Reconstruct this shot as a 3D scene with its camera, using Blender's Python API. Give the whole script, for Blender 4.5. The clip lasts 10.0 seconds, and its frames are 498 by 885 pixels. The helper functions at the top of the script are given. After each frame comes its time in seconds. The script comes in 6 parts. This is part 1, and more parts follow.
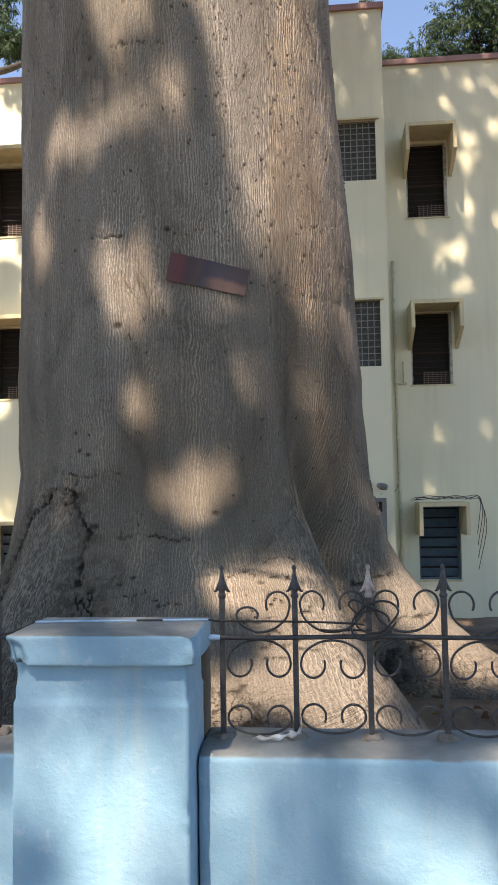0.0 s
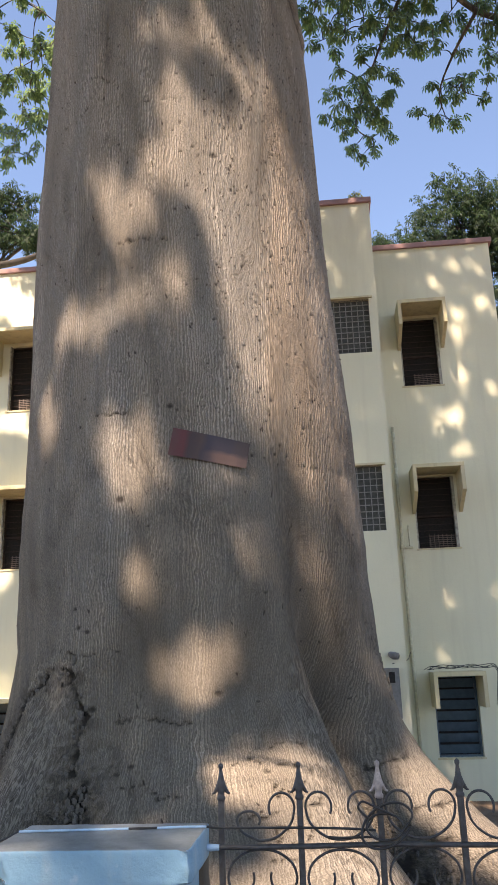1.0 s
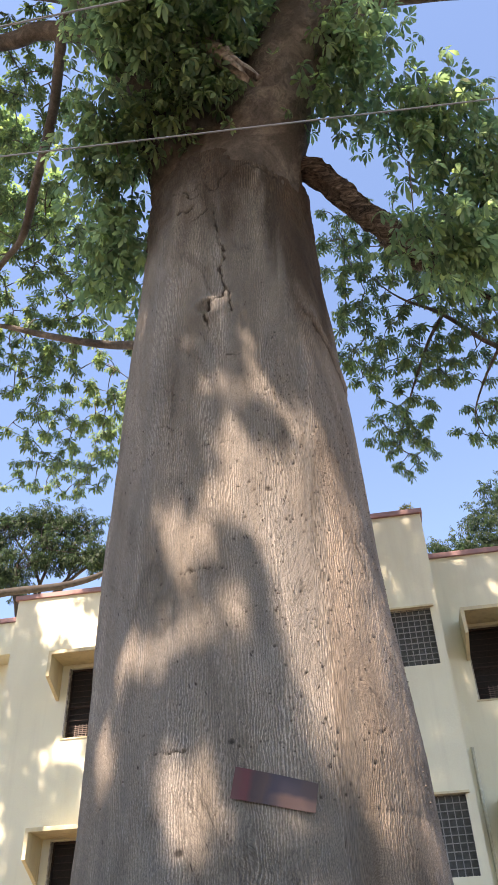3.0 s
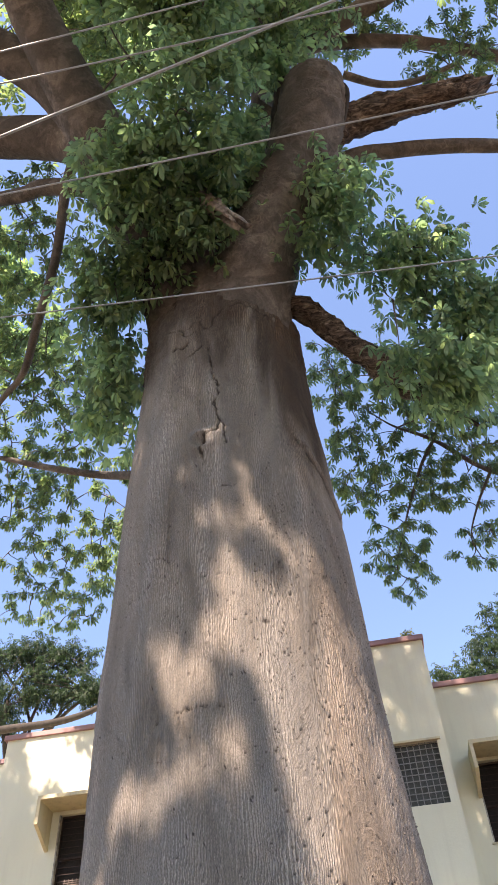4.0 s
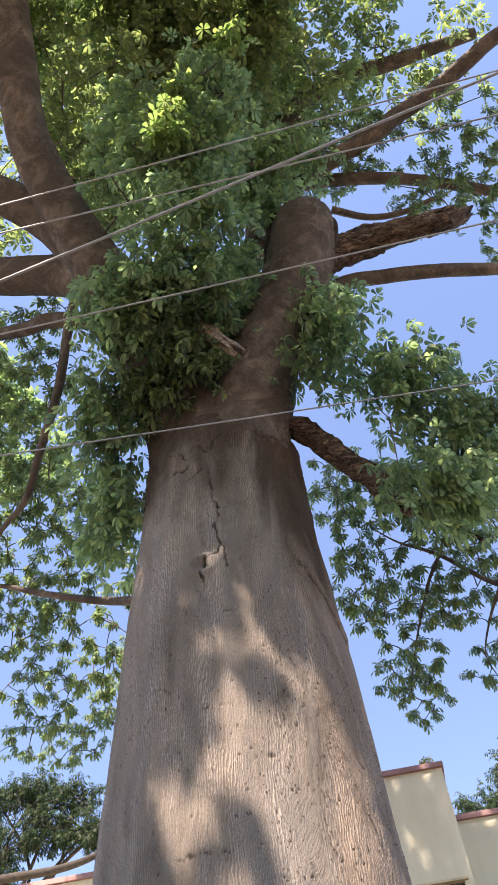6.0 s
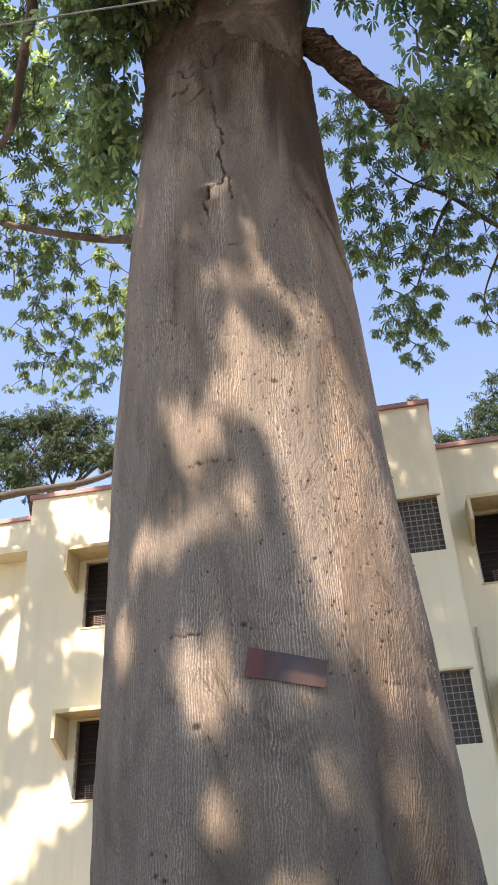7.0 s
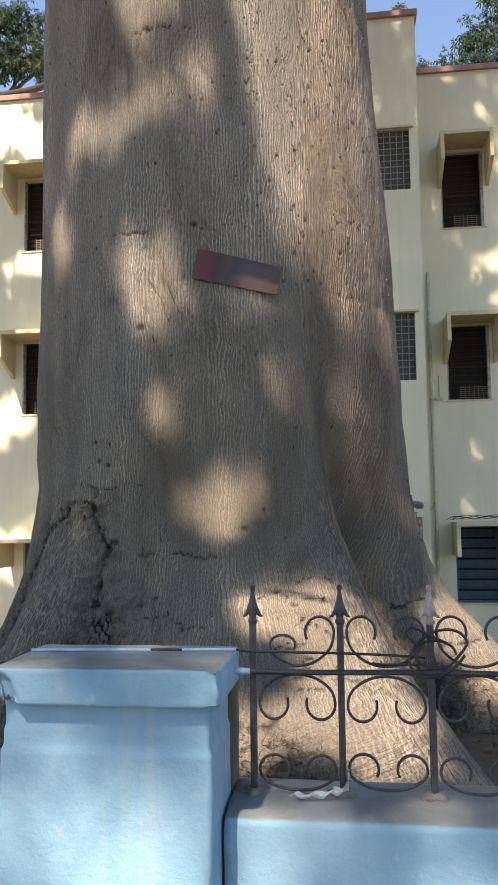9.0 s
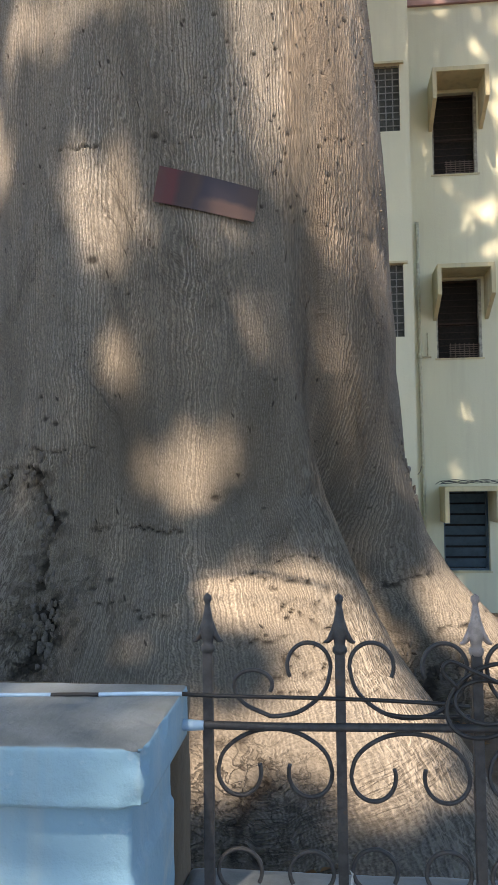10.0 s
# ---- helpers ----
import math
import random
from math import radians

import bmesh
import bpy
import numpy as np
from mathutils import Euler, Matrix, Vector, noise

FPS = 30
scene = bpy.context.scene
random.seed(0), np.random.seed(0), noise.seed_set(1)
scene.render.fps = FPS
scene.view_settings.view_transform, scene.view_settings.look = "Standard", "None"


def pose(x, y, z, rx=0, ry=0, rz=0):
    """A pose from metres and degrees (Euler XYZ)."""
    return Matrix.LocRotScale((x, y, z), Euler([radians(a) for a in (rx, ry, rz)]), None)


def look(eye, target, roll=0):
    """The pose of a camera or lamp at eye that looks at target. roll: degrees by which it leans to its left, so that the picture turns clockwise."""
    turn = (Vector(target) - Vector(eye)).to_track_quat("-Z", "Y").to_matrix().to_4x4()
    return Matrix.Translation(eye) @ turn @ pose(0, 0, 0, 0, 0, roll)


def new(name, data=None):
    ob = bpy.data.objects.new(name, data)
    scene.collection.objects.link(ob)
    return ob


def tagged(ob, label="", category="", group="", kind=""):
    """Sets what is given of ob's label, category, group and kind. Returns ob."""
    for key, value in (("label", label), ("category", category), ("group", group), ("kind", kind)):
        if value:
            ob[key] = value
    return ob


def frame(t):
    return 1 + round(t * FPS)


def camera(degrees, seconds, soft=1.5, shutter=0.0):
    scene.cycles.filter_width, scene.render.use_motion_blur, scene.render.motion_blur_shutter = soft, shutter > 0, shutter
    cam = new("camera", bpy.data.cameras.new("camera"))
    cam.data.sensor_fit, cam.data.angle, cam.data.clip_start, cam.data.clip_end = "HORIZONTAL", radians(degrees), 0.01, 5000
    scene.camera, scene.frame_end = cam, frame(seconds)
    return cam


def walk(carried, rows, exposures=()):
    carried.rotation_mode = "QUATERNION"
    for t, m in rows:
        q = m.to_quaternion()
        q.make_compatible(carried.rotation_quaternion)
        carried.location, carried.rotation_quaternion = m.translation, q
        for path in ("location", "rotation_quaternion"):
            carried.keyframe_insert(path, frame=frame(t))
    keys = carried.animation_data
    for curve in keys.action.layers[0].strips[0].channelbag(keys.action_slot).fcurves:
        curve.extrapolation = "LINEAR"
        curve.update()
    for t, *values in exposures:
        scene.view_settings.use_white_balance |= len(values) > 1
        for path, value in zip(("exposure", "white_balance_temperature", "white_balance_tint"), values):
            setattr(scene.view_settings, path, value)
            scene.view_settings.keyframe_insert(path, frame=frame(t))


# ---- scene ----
cam = camera(35.8, 10.0, soft=1.6)
PATH = [
    (0, (0.024, 0.068, 1.622), (-0.155, 2.055, 1.754), -0.9),
    (0.5, (0.027, 0.078, 1.645), (-0.124, 2.05, 1.946), -0.9),
    (1, (0.051, 0.076, 1.683), (-0.127, 1.992, 2.229), -1.8),
    (1.5, (0.052, 0.052, 1.71), (-0.156, 1.892, 2.466), -2.0),
    (2, (0.052, 0.014, 1.74), (-0.206, 1.763, 2.674), -1.6),
    (2.5, (0.062, 0.014, 1.776), (-0.225, 1.661, 2.874), -1.4),
    (2.7, (0.062, 0.01, 1.781), (-0.215, 1.615, 2.941), -1.6),
    (3.8, (0.077, -0.129, 1.791), (-0.118, 1.256, 3.22), -3.5),
    (4, (0.085, -0.116, 1.789), (-0.107, 1.221, 3.263), -3.8),
    (4.5, (0.093, -0.109, 1.795), (-0.08, 1.121, 3.362), -4.5),
    (5, (0.102, -0.111, 1.793), (-0.045, 1.03, 3.429), -5.6),
    (5.2, (0.116, -0.109, 1.798), (-0.023, 0.995, 3.46), -6.0),
    (6.3, (0.165, -0.155, 1.812), (-0.005, 0.95, 3.472), -5.2),
    (6.5, (0.14, -0.134, 1.797), (-0.074, 1.132, 3.33), -5.0),
    (7, (0.067, 0.005, 1.764), (-0.24, 1.695, 2.789), -3.0),
    (7.5, (0.021, -0.004, 1.679), (-0.28, 1.892, 2.239), -0.8),
    (8, (-0.037, 0.049, 1.629), (-0.302, 2.012, 1.904), -0.3),
    (8.5, (-0.042, 0.167, 1.602), (-0.272, 2.143, 1.81), -0.8),
    (9, (-0.031, 0.448, 1.582), (-0.283, 2.424, 1.768), -0.6),
    (9.5, (-0.088, 0.781, 1.535), (-0.309, 2.765, 1.652), -0.5),
    (9.7, (-0.085, 0.924, 1.563), (-0.289, 2.91, 1.673), -0.6),
    (9.8, (-0.081, 0.997, 1.583), (-0.273, 2.985, 1.69), -0.6),
    (9.9, (-0.077, 1.072, 1.594), (-0.266, 3.06, 1.697), -0.7),
    (10, (-0.072, 1.146, 1.598), (-0.277, 3.133, 1.69), -0.7),
]
# the picture brightens and warms a little as the camera looks up; stops, kelvin, tint
EXPOSURES = [(t, 1.70 + up, kelvin + 230, tint + 4) for t, up, kelvin, tint in ((0.0, 0.0, 8250, 13), (0.5, 0.08, 8500, 16), (1.0, 0.16, 8400, 16), (1.5, 0.34, 8400, 17), (2.5, 0.44, 8300, 17), (4.0, 0.48, 7900, 18), (4.5, 0.48, 7800, 19), (5.2, 0.48, 7800, 20), (6.5, 0.48, 8300, 20), (7.0, 0.49, 8700, 19), (7.5, 0.40, 8400, 17), (8.0, 0.14, 8300, 15), (8.5, 0.08, 8250, 13), (9.0, 0.04, 8200, 12), (9.5, -0.03, 8200, 12), (10.0, 0.16, 8300, 11))]
walk(cam, [(t, look(eye, target, roll)) for t, eye, target, roll in PATH], EXPOSURES)

# ---- light ----
SUN_WAY = Vector((0.2, 0.6, -0.9)).normalized()          # the way the sunlight travels
SUN_UP = math.asin(-SUN_WAY.z)
world = bpy.data.worlds.new("sky")
scene.world = world
world.use_nodes = True
wn, wl = world.node_tree.nodes, world.node_tree.links
wn.clear()
sky = wn.new("ShaderNodeTexSky")
sky.sky_type, sky.sun_disc = "NISHITA", False
sky.sun_elevation = SUN_UP
sky.sun_rotation = math.atan2(-SUN_WAY.x, -SUN_WAY.y)
sky.air_density, sky.dust_density, sky.ozone_density = 1.0, 0.2, 6.5
wb, wo = wn.new("ShaderNodeBackground"), wn.new("ShaderNodeOutputWorld")
wb.inputs["Strength"].default_value = 0.103
wl.new(sky.outputs["Color"], wb.inputs["Color"])
wl.new(wb.outputs["Background"], wo.inputs["Surface"])
sun = new("sun", bpy.data.lights.new("sun", "SUN"))
sun.data.energy, sun.data.angle, sun.data.color = 4.7, radians(0.53), (1.0, 0.953, 0.90)
sun.matrix_world = look((-4, -14, 24), Vector((-4, -14, 24)) + SUN_WAY)


# ---- materials ----
class Mat:
    """A node material under construction: short calls for the usual nodes."""

    def __init__(self, name, rough=0.8, spec=0.3, metal=0.0):
        self.m = bpy.data.materials.new(name)
        self.m.use_nodes = True
        self.t = self.m.node_tree
        self.b = self.t.nodes["Principled BSDF"]
        self.b.inputs["Roughness"].default_value = rough
        self.b.inputs["Specular IOR Level"].default_value = spec
        self.b.inputs["Metallic"].default_value = metal
        self.co = self.t.nodes.new("ShaderNodeTexCoord").outputs["Object"]

    def n(self, kind):
        return self.t.nodes.new(kind)

    def put(self, a, b):
        if isinstance(a, (int, float)):
            b.default_value = a
        elif isinstance(a, tuple):
            b.default_value = (*a, 1.0)[: len(b.default_value)]
        else:
            self.t.links.new(a, b)

    def at(self, scale):
        """Object coordinates stretched by scale along x, y, z."""
        v = self.n("ShaderNodeVectorMath")
        v.operation = "MULTIPLY"
        self.put(self.co, v.inputs[0])
        v.inputs[1].default_value = scale
        return v.outputs[0]

    def noise(self, scale=(1, 1, 1), size=1.0, detail=4.0, rough=0.55, bend=0.0):
        x = self.n("ShaderNodeTexNoise")
        self.put(self.at(scale), x.inputs["Vector"])
        x.inputs["Scale"].default_value, x.inputs["Detail"].default_value = size, detail
        x.inputs["Roughness"].default_value, x.inputs["Distortion"].default_value = rough, bend
        return x.outputs["Fac"]

    def cells(self, scale=(1, 1, 1), size=1.0, feature="F1"):
        x = self.n("ShaderNodeTexVoronoi")
        x.feature = feature
        self.put(self.at(scale), x.inputs["Vector"])
        x.inputs["Scale"].default_value = size
        return x.outputs["Distance"]

    def ramp(self, fac, *stops):
        """stops: (place, grey or colour)."""
        x = self.n("ShaderNodeValToRGB")
        self.put(fac, x.inputs["Fac"])
        while len(x.color_ramp.elements) < len(stops):
            x.color_ramp.elements.new(0.5)
        for e, (p, c) in zip(x.color_ramp.elements, stops):
            e.position, e.color = p, (*((c, c, c) if isinstance(c, (int, float)) else c), 1.0)
        return x.outputs["Color"]

    def mix(self, fac, a, b, blend="MIX"):
        x = self.n("ShaderNodeMix")
        x.data_type, x.blend_type = "RGBA", blend
        self.put(fac, x.inputs[0])
        self.put(a, x.inputs[6])
        self.put(b, x.inputs[7])
        return x.outputs[2]

    def math(self, op, a, b=0.0):
        x = self.n("ShaderNodeMath")
        x.operation = op
        self.put(a, x.inputs[0])
        self.put(b, x.inputs[1])
        return x.outputs[0]

    def attr_vector(self, name):
        x = self.n("ShaderNodeAttribute")
        x.attribute_name = name
        return x.outputs["Vector"]

    def island(self):
        return self.n("ShaderNodeNewGeometry").outputs["Random Per Island"]

    def one(self):
        return self.n("ShaderNodeObjectInfo").outputs["Random"]

    def attr(self, name):
        x = self.n("ShaderNodeAttribute")
        x.attribute_name = name
        return x.outputs["Fac"]

    def done(self, colour, bump=None, depth=0.01, strength=0.6, rough=None):
        self.put(colour, self.b.inputs["Base Color"])
        if rough is not None:
            self.put(rough, self.b.inputs["Roughness"])
        if bump is not None:
            x = self.n("ShaderNodeBump")
            x.inputs["Strength"].default_value, x.inputs["Distance"].default_value = strength, depth
            self.put(bump, x.inputs["Height"])
            self.put(x.outputs["Normal"], self.b.inputs["Normal"])
        return self.m


def bark_material(name, tone, ridge=(17, 17, 2.4), level=(3.0, 3.0, 24), split_from=0.62):
    m = Mat(name, 0.9, 0.1)
    broad = m.noise((1, 1, 0.35), 1.6, 5, 0.6, 0.6)

    def crest(scale, bend, detail):
        """Thin winding crests: 1 on the line, falling away to each side."""
        n = m.noise(scale, 1.0, detail, 0.55, bend)
        return m.math("SUBTRACT", 1.0, m.math("MULTIPLY", m.math("ABSOLUTE", m.math("SUBTRACT", n, 0.5)), 7.0))

    rows = m.ramp(m.noise((0.9, 0.9, 0.7), 1.7, 3, 0.6), (0.38, 0.25), (0.62, 1.0))
    long_crest = m.math("MULTIPLY", m.ramp(crest(ridge, 0.8, 1.5), (0.0, 0.0), (1.0, 1.0)), rows)
    short_crest = m.ramp(crest((ridge[0] * 2.3, ridge[1] * 2.3, ridge[2] * 3.0), 0.8, 2.0), (0.0, 0.0), (1.0, 1.0))
    grain = m.noise((130, 130, 130), 1.0, 3, 0.65)
    where = m.noise((1.1, 1.1, 1.1), 1.5, 3, 0.6)
    split = m.math("MULTIPLY", m.ramp(crest(level, 0.7, 3.0), (0.86, 0.0), (0.98, 1.0)), m.ramp(where, (split_from, 0.0), (split_from + 0.08, 1.0)))
    c = m.ramp(broad, (0.3, tuple(v * 0.76 for v in tone)), (0.5, tone), (0.72, (tone[0] * 1.22, tone[1] * 1.2, tone[2] * 1.16)))
    c = m.mix(0.6, c, m.ramp(long_crest, (0.0, 0.80), (0.4, 0.96), (1.0, 1.6)), "MULTIPLY")
    c = m.mix(0.4, c, m.ramp(short_crest, (0.0, 0.78), (1.0, 1.22)), "MULTIPLY")
    c = m.mix(0.5, c, m.ramp(grain, (0.36, 0.6), (0.62, 1.15)), "MULTIPLY")
    c = m.mix(m.math("MULTIPLY", split, 0.5), c, (0.06, 0.05, 0.042))
    h = m.math("ADD", m.math("MULTIPLY", long_crest, 0.68), m.math("MULTIPLY", short_crest, 0.28))
    h = m.math("ADD", h, m.math("MULTIPLY", grain, 0.55))
    h = m.math("SUBTRACT", h, m.math("MULTIPLY", split, 0.15))
    return m, c, h


def trunk_material():
    """Smooth old bark: close upright wavy ridges, level creases, pits, a grey film and raw warm wood on the flank."""
    m = Mat("trunk_bark", 0.9, 0.12)
    place = m.co
    m.co = along = m.attr_vector("grain")            # x: round the trunk, z: up along the bark
    tone = (0.212, 0.180, 0.147)
    at = m.n("ShaderNodeSeparateXYZ")
    m.put(m.co, at.inputs[0])
    sep = m.n("ShaderNodeSeparateXYZ")
    m.put(place, sep.inputs[0])

    def off(n, amount):
        return m.math("MULTIPLY", m.math("SUBTRACT", n, 0.5), amount)

    def ribs(per_metre, slow, mid, quick, shape):
        """Upright ribs that sway, swell and run into one another."""
        ph = m.math("ADD", m.math("MULTIPLY", at.outputs[0], per_metre * 2 * math.pi), off(m.noise((3.2, 3.2, 0.9), 1.0, 2), slow))
        ph = m.math("ADD", ph, off(m.noise((10, 10, 7.5), 1.0, 2), mid))
        ph = m.math("ADD", ph, off(m.noise((30, 30, 30), 1.0, 2), quick))
        return m.math("POWER", m.math("ADD", m.math("MULTIPLY", m.math("SINE", ph), 0.5), 0.5), shape)

    strong = m.ramp(m.noise((2.6, 2.6, 0.55), 1.0, 3, 0.6), (0.40, 0.04), (0.66, 1.0))
    rib = m.math("MULTIPLY", ribs(46, 42, 17, 6, 1.5), strong)
    thin = m.math("MULTIPLY", ribs(98, 60, 28, 10, 1.2), m.ramp(m.noise((4, 4, 1.1), 1.0, 3), (0.35, 0.15), (0.6, 1.0)))
    wrinkle = m.noise((14, 14, 95), 1.0, 3, 0.6, 0.4)
    cross = m.math("MULTIPLY", m.ramp(m.math("ABSOLUTE", m.math("SUBTRACT", m.noise((4.5, 4.5, 40), 1.0, 3, 0.55, 0.5), 0.5)), (0.0, 1.0), (0.03, 0.0)),
                   m.ramp(m.noise((1.5, 1.5, 2.2), 1.0, 2), (0.54, 0.0), (0.62, 1.0)))
    # old bark broken into blocks between the roots
    torn = m.attr("torn")
    m.co = place
    blocks = m.ramp(m.math("ABSOLUTE", m.math("SUBTRACT", m.noise((13, 13, 11), 1.0, 4, 0.6, 1.2), 0.5)), (0.0, 1.0), (0.03, 0.0))
    blocks = m.math("MULTIPLY", blocks, torn)
    m.co = along
    rib = m.math("MULTIPLY", rib, m.math("SUBTRACT", 1.0, torn))
    rib = m.math("MULTIPLY", rib, m.ramp(m.math("MULTIPLY", sep.outputs[2], 0.1), (0.05, 0.5), (0.13, 1.0)))
    grain = m.noise((130, 130, 110), 1.0, 3, 0.65)
    broad = m.noise((1, 1, 0.35), 1.6, 5, 0.6, 0.6)
    c = m.ramp(broad, (0.3, tuple(v * 0.8 for v in tone)), (0.5, tone), (0.72, tuple(v * 1.16 for v in tone)))
    # grey film in tall streaks
    film = m.noise((1.7, 1.7, 0.35), 1.3, 4, 0.6, 0.8)
    c = m.mix(m.ramp(film, (0.46, 0.0), (0.64, 0.75)), c, m.mix(1.0, c, (0.92, 0.98, 1.05), "MULTIPLY"))
    c = m.mix(0.9, c, m.ramp(rib, (0.0, 0.68), (0.4, 0.98), (1.0, 1.62)), "MULTIPLY")
    c = m.mix(0.75, c, m.ramp(thin, (0.0, 0.68), (1.0, 1.32)), "MULTIPLY")
    c = m.mix(0.45, c, m.ramp(wrinkle, (0.36, 0.66), (0.62, 1.2)), "MULTIPLY")
    c = m.mix(0.75, c, m.ramp(grain, (0.36, 0.55), (0.62, 1.22)), "MULTIPLY")
    c = m.mix(m.math("MULTIPLY", cross, 0.55), c, (0.07, 0.058, 0.05))
    c = m.mix(m.math("MULTIPLY", blocks, 0.5), c, (0.05, 0.042, 0.036))
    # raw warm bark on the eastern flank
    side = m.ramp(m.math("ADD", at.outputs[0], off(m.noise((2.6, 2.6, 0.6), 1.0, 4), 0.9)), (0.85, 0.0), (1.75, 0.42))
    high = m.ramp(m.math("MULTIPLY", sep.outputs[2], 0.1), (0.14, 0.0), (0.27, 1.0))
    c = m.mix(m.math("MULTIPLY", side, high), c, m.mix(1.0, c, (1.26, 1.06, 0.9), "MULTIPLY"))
    # dark pits
    pit = m.cells((11, 11, 9), 1.0)
    keep = m.noise((1.3, 1.3, 0.9), 2.0, 2)
    spots = m.ramp(m.math("ADD", pit, m.ramp(keep, (0.38, 0.3), (0.52, 0.0))), (0.075, 0.9), (0.12, 0.0))
    c = m.mix(spots, c, (0.035, 0.028, 0.024))
    # pale net of raised lines on the buttresses
    net = m.ramp(m.math("ABSOLUTE", m.math("SUBTRACT", m.noise((56, 56, 10), 1.0, 1.5, 0.5, 0.8), 0.5)), (0.02, 1.0), (0.07, 0.0))
    net = m.math("MULTIPLY", net, m.math("MULTIPLY", m.attr("net"), m.ramp(m.noise((6, 6, 3), 1.0, 3), (0.3, 0.55), (0.5, 1.0))))
    c = m.mix(m.math("MULTIPLY", m.attr("net"), 0.55), c, m.mix(1.0, c, (0.7, 0.69, 0.68), "MULTIPLY"))
    c = m.mix(m.math("MULTIPLY", net, 0.75), c, (0.30, 0.265, 0.225))
    # greyer skin on the upper trunk, brightened in colour for the stronger light there
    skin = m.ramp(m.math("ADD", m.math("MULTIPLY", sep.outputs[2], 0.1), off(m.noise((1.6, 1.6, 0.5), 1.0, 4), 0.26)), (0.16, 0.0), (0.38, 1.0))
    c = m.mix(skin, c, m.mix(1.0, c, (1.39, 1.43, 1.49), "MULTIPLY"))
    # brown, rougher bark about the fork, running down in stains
    # its reach down the eastern flank puts the shade there into the colour
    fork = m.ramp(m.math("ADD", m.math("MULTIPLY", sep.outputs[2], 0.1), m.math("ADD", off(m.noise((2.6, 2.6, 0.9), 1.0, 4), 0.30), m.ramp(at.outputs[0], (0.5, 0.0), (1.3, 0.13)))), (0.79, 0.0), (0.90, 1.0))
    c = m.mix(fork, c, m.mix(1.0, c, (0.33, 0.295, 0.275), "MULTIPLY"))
    c = m.mix(m.attr("crack"), c, (0.03, 0.025, 0.021))
    h = m.math("ADD", m.math("MULTIPLY", rib, 0.5), m.math("MULTIPLY", thin, 0.22))
    h = m.math("ADD", h, m.math("MULTIPLY", wrinkle, 0.45))
    h = m.math("ADD", h, m.math("MULTIPLY", grain, 0.42))
    h = m.math("SUBTRACT", h, m.math("MULTIPLY", cross, 0.4))
    h = m.math("SUBTRACT", h, m.math("MULTIPLY", blocks, 0.9))
    h = m.math("ADD", h, m.math("MULTIPLY", net, 0.5))
    h = m.math("SUBTRACT", h, m.math("MULTIPLY", spots, 1.2))
    return m.done(c, h, 0.0115, 1.0)


def limb_material():
    m, c, h = bark_material("limb_bark", (0.094, 0.084, 0.076), (9, 9, 9), (8, 8, 8))
    patch = m.ramp(m.noise((1, 1, 1), 2.6, 5, 0.65, 0.8), (0.48, 0.0), (0.62, 0.85))
    c = m.mix(patch, c, m.mix(1.0, c, (1.85, 1.82, 1.76), "MULTIPLY"))
    return m.done(c, h, 0.012, 0.7)


def rotten_material():
    m = Mat("rotten_wood", 0.9, 0.1)
    a, b = m.noise((5, 14, 14), 1.0, 6, 0.7, 1.2), m.noise((30, 60, 60), 1.0, 4, 0.7)
    c = m.ramp(a, (0.35, (0.02, 0.016, 0.014)), (0.48, (0.085, 0.064, 0.052)), (0.58, (0.18, 0.138, 0.11)), (0.70, (0.36, 0.30, 0.25)))
    return m.done(c, m.math("ADD", a, m.math("MULTIPLY", b, 0.5)), 0.05, 1.0)


def leaf_material(name, dark, light, glow, through_light=0.55):
    m = Mat(name, 0.55, 0.25)
    tint = m.ramp(m.island(), (0.0, dark), (0.75, light), (1.0, (light[0] * 1.3, light[1] * 1.22, light[2])))
    m.done(tint)
    tr = m.n("ShaderNodeBsdfTranslucent")
    m.put(m.mix(1.0, tint, glow, "MULTIPLY"), tr.inputs["Color"])
    mx = m.n("ShaderNodeMixShader")
    mx.inputs[0].default_value = through_light
    m.put(m.b.outputs[0], mx.inputs[1])
    m.put(tr.outputs[0], mx.inputs[2])
    m.put(mx.outputs[0], m.t.nodes["Material Output"].inputs["Surface"])
    return m.m


def paint_material(name, colour, stain, blotch=1.2, relief=0.004, rough=0.75, dirt_dark=0.5):
    m = Mat(name, rough, 0.3)
    big, drip = m.noise((1, 1, 0.5), blotch, 5, 0.6, 0.5), m.noise((7, 7, 0.5), 1.0, 4, 0.6)
    fine, grit = m.noise((1, 1, 1), 60, 4, 0.6), m.noise((1, 1, 1), 14, 5, 0.7)
    c = m.ramp(big, (0.3, tuple(v * 0.9 for v in colour)), (0.6, colour))
    c = m.mix(m.math("MULTIPLY", m.ramp(drip, (0.5, 0.0), (0.78, 1.0)), dirt_dark), c, stain)
    c = m.mix(m.math("MULTIPLY", m.ramp(grit, (0.58, 0.0), (0.75, 1.0)), dirt_dark * 0.6), c, stain)
    return m.done(c, m.math("ADD", fine, m.math("MULTIPLY", grit, 2.0)), relief, 0.6)


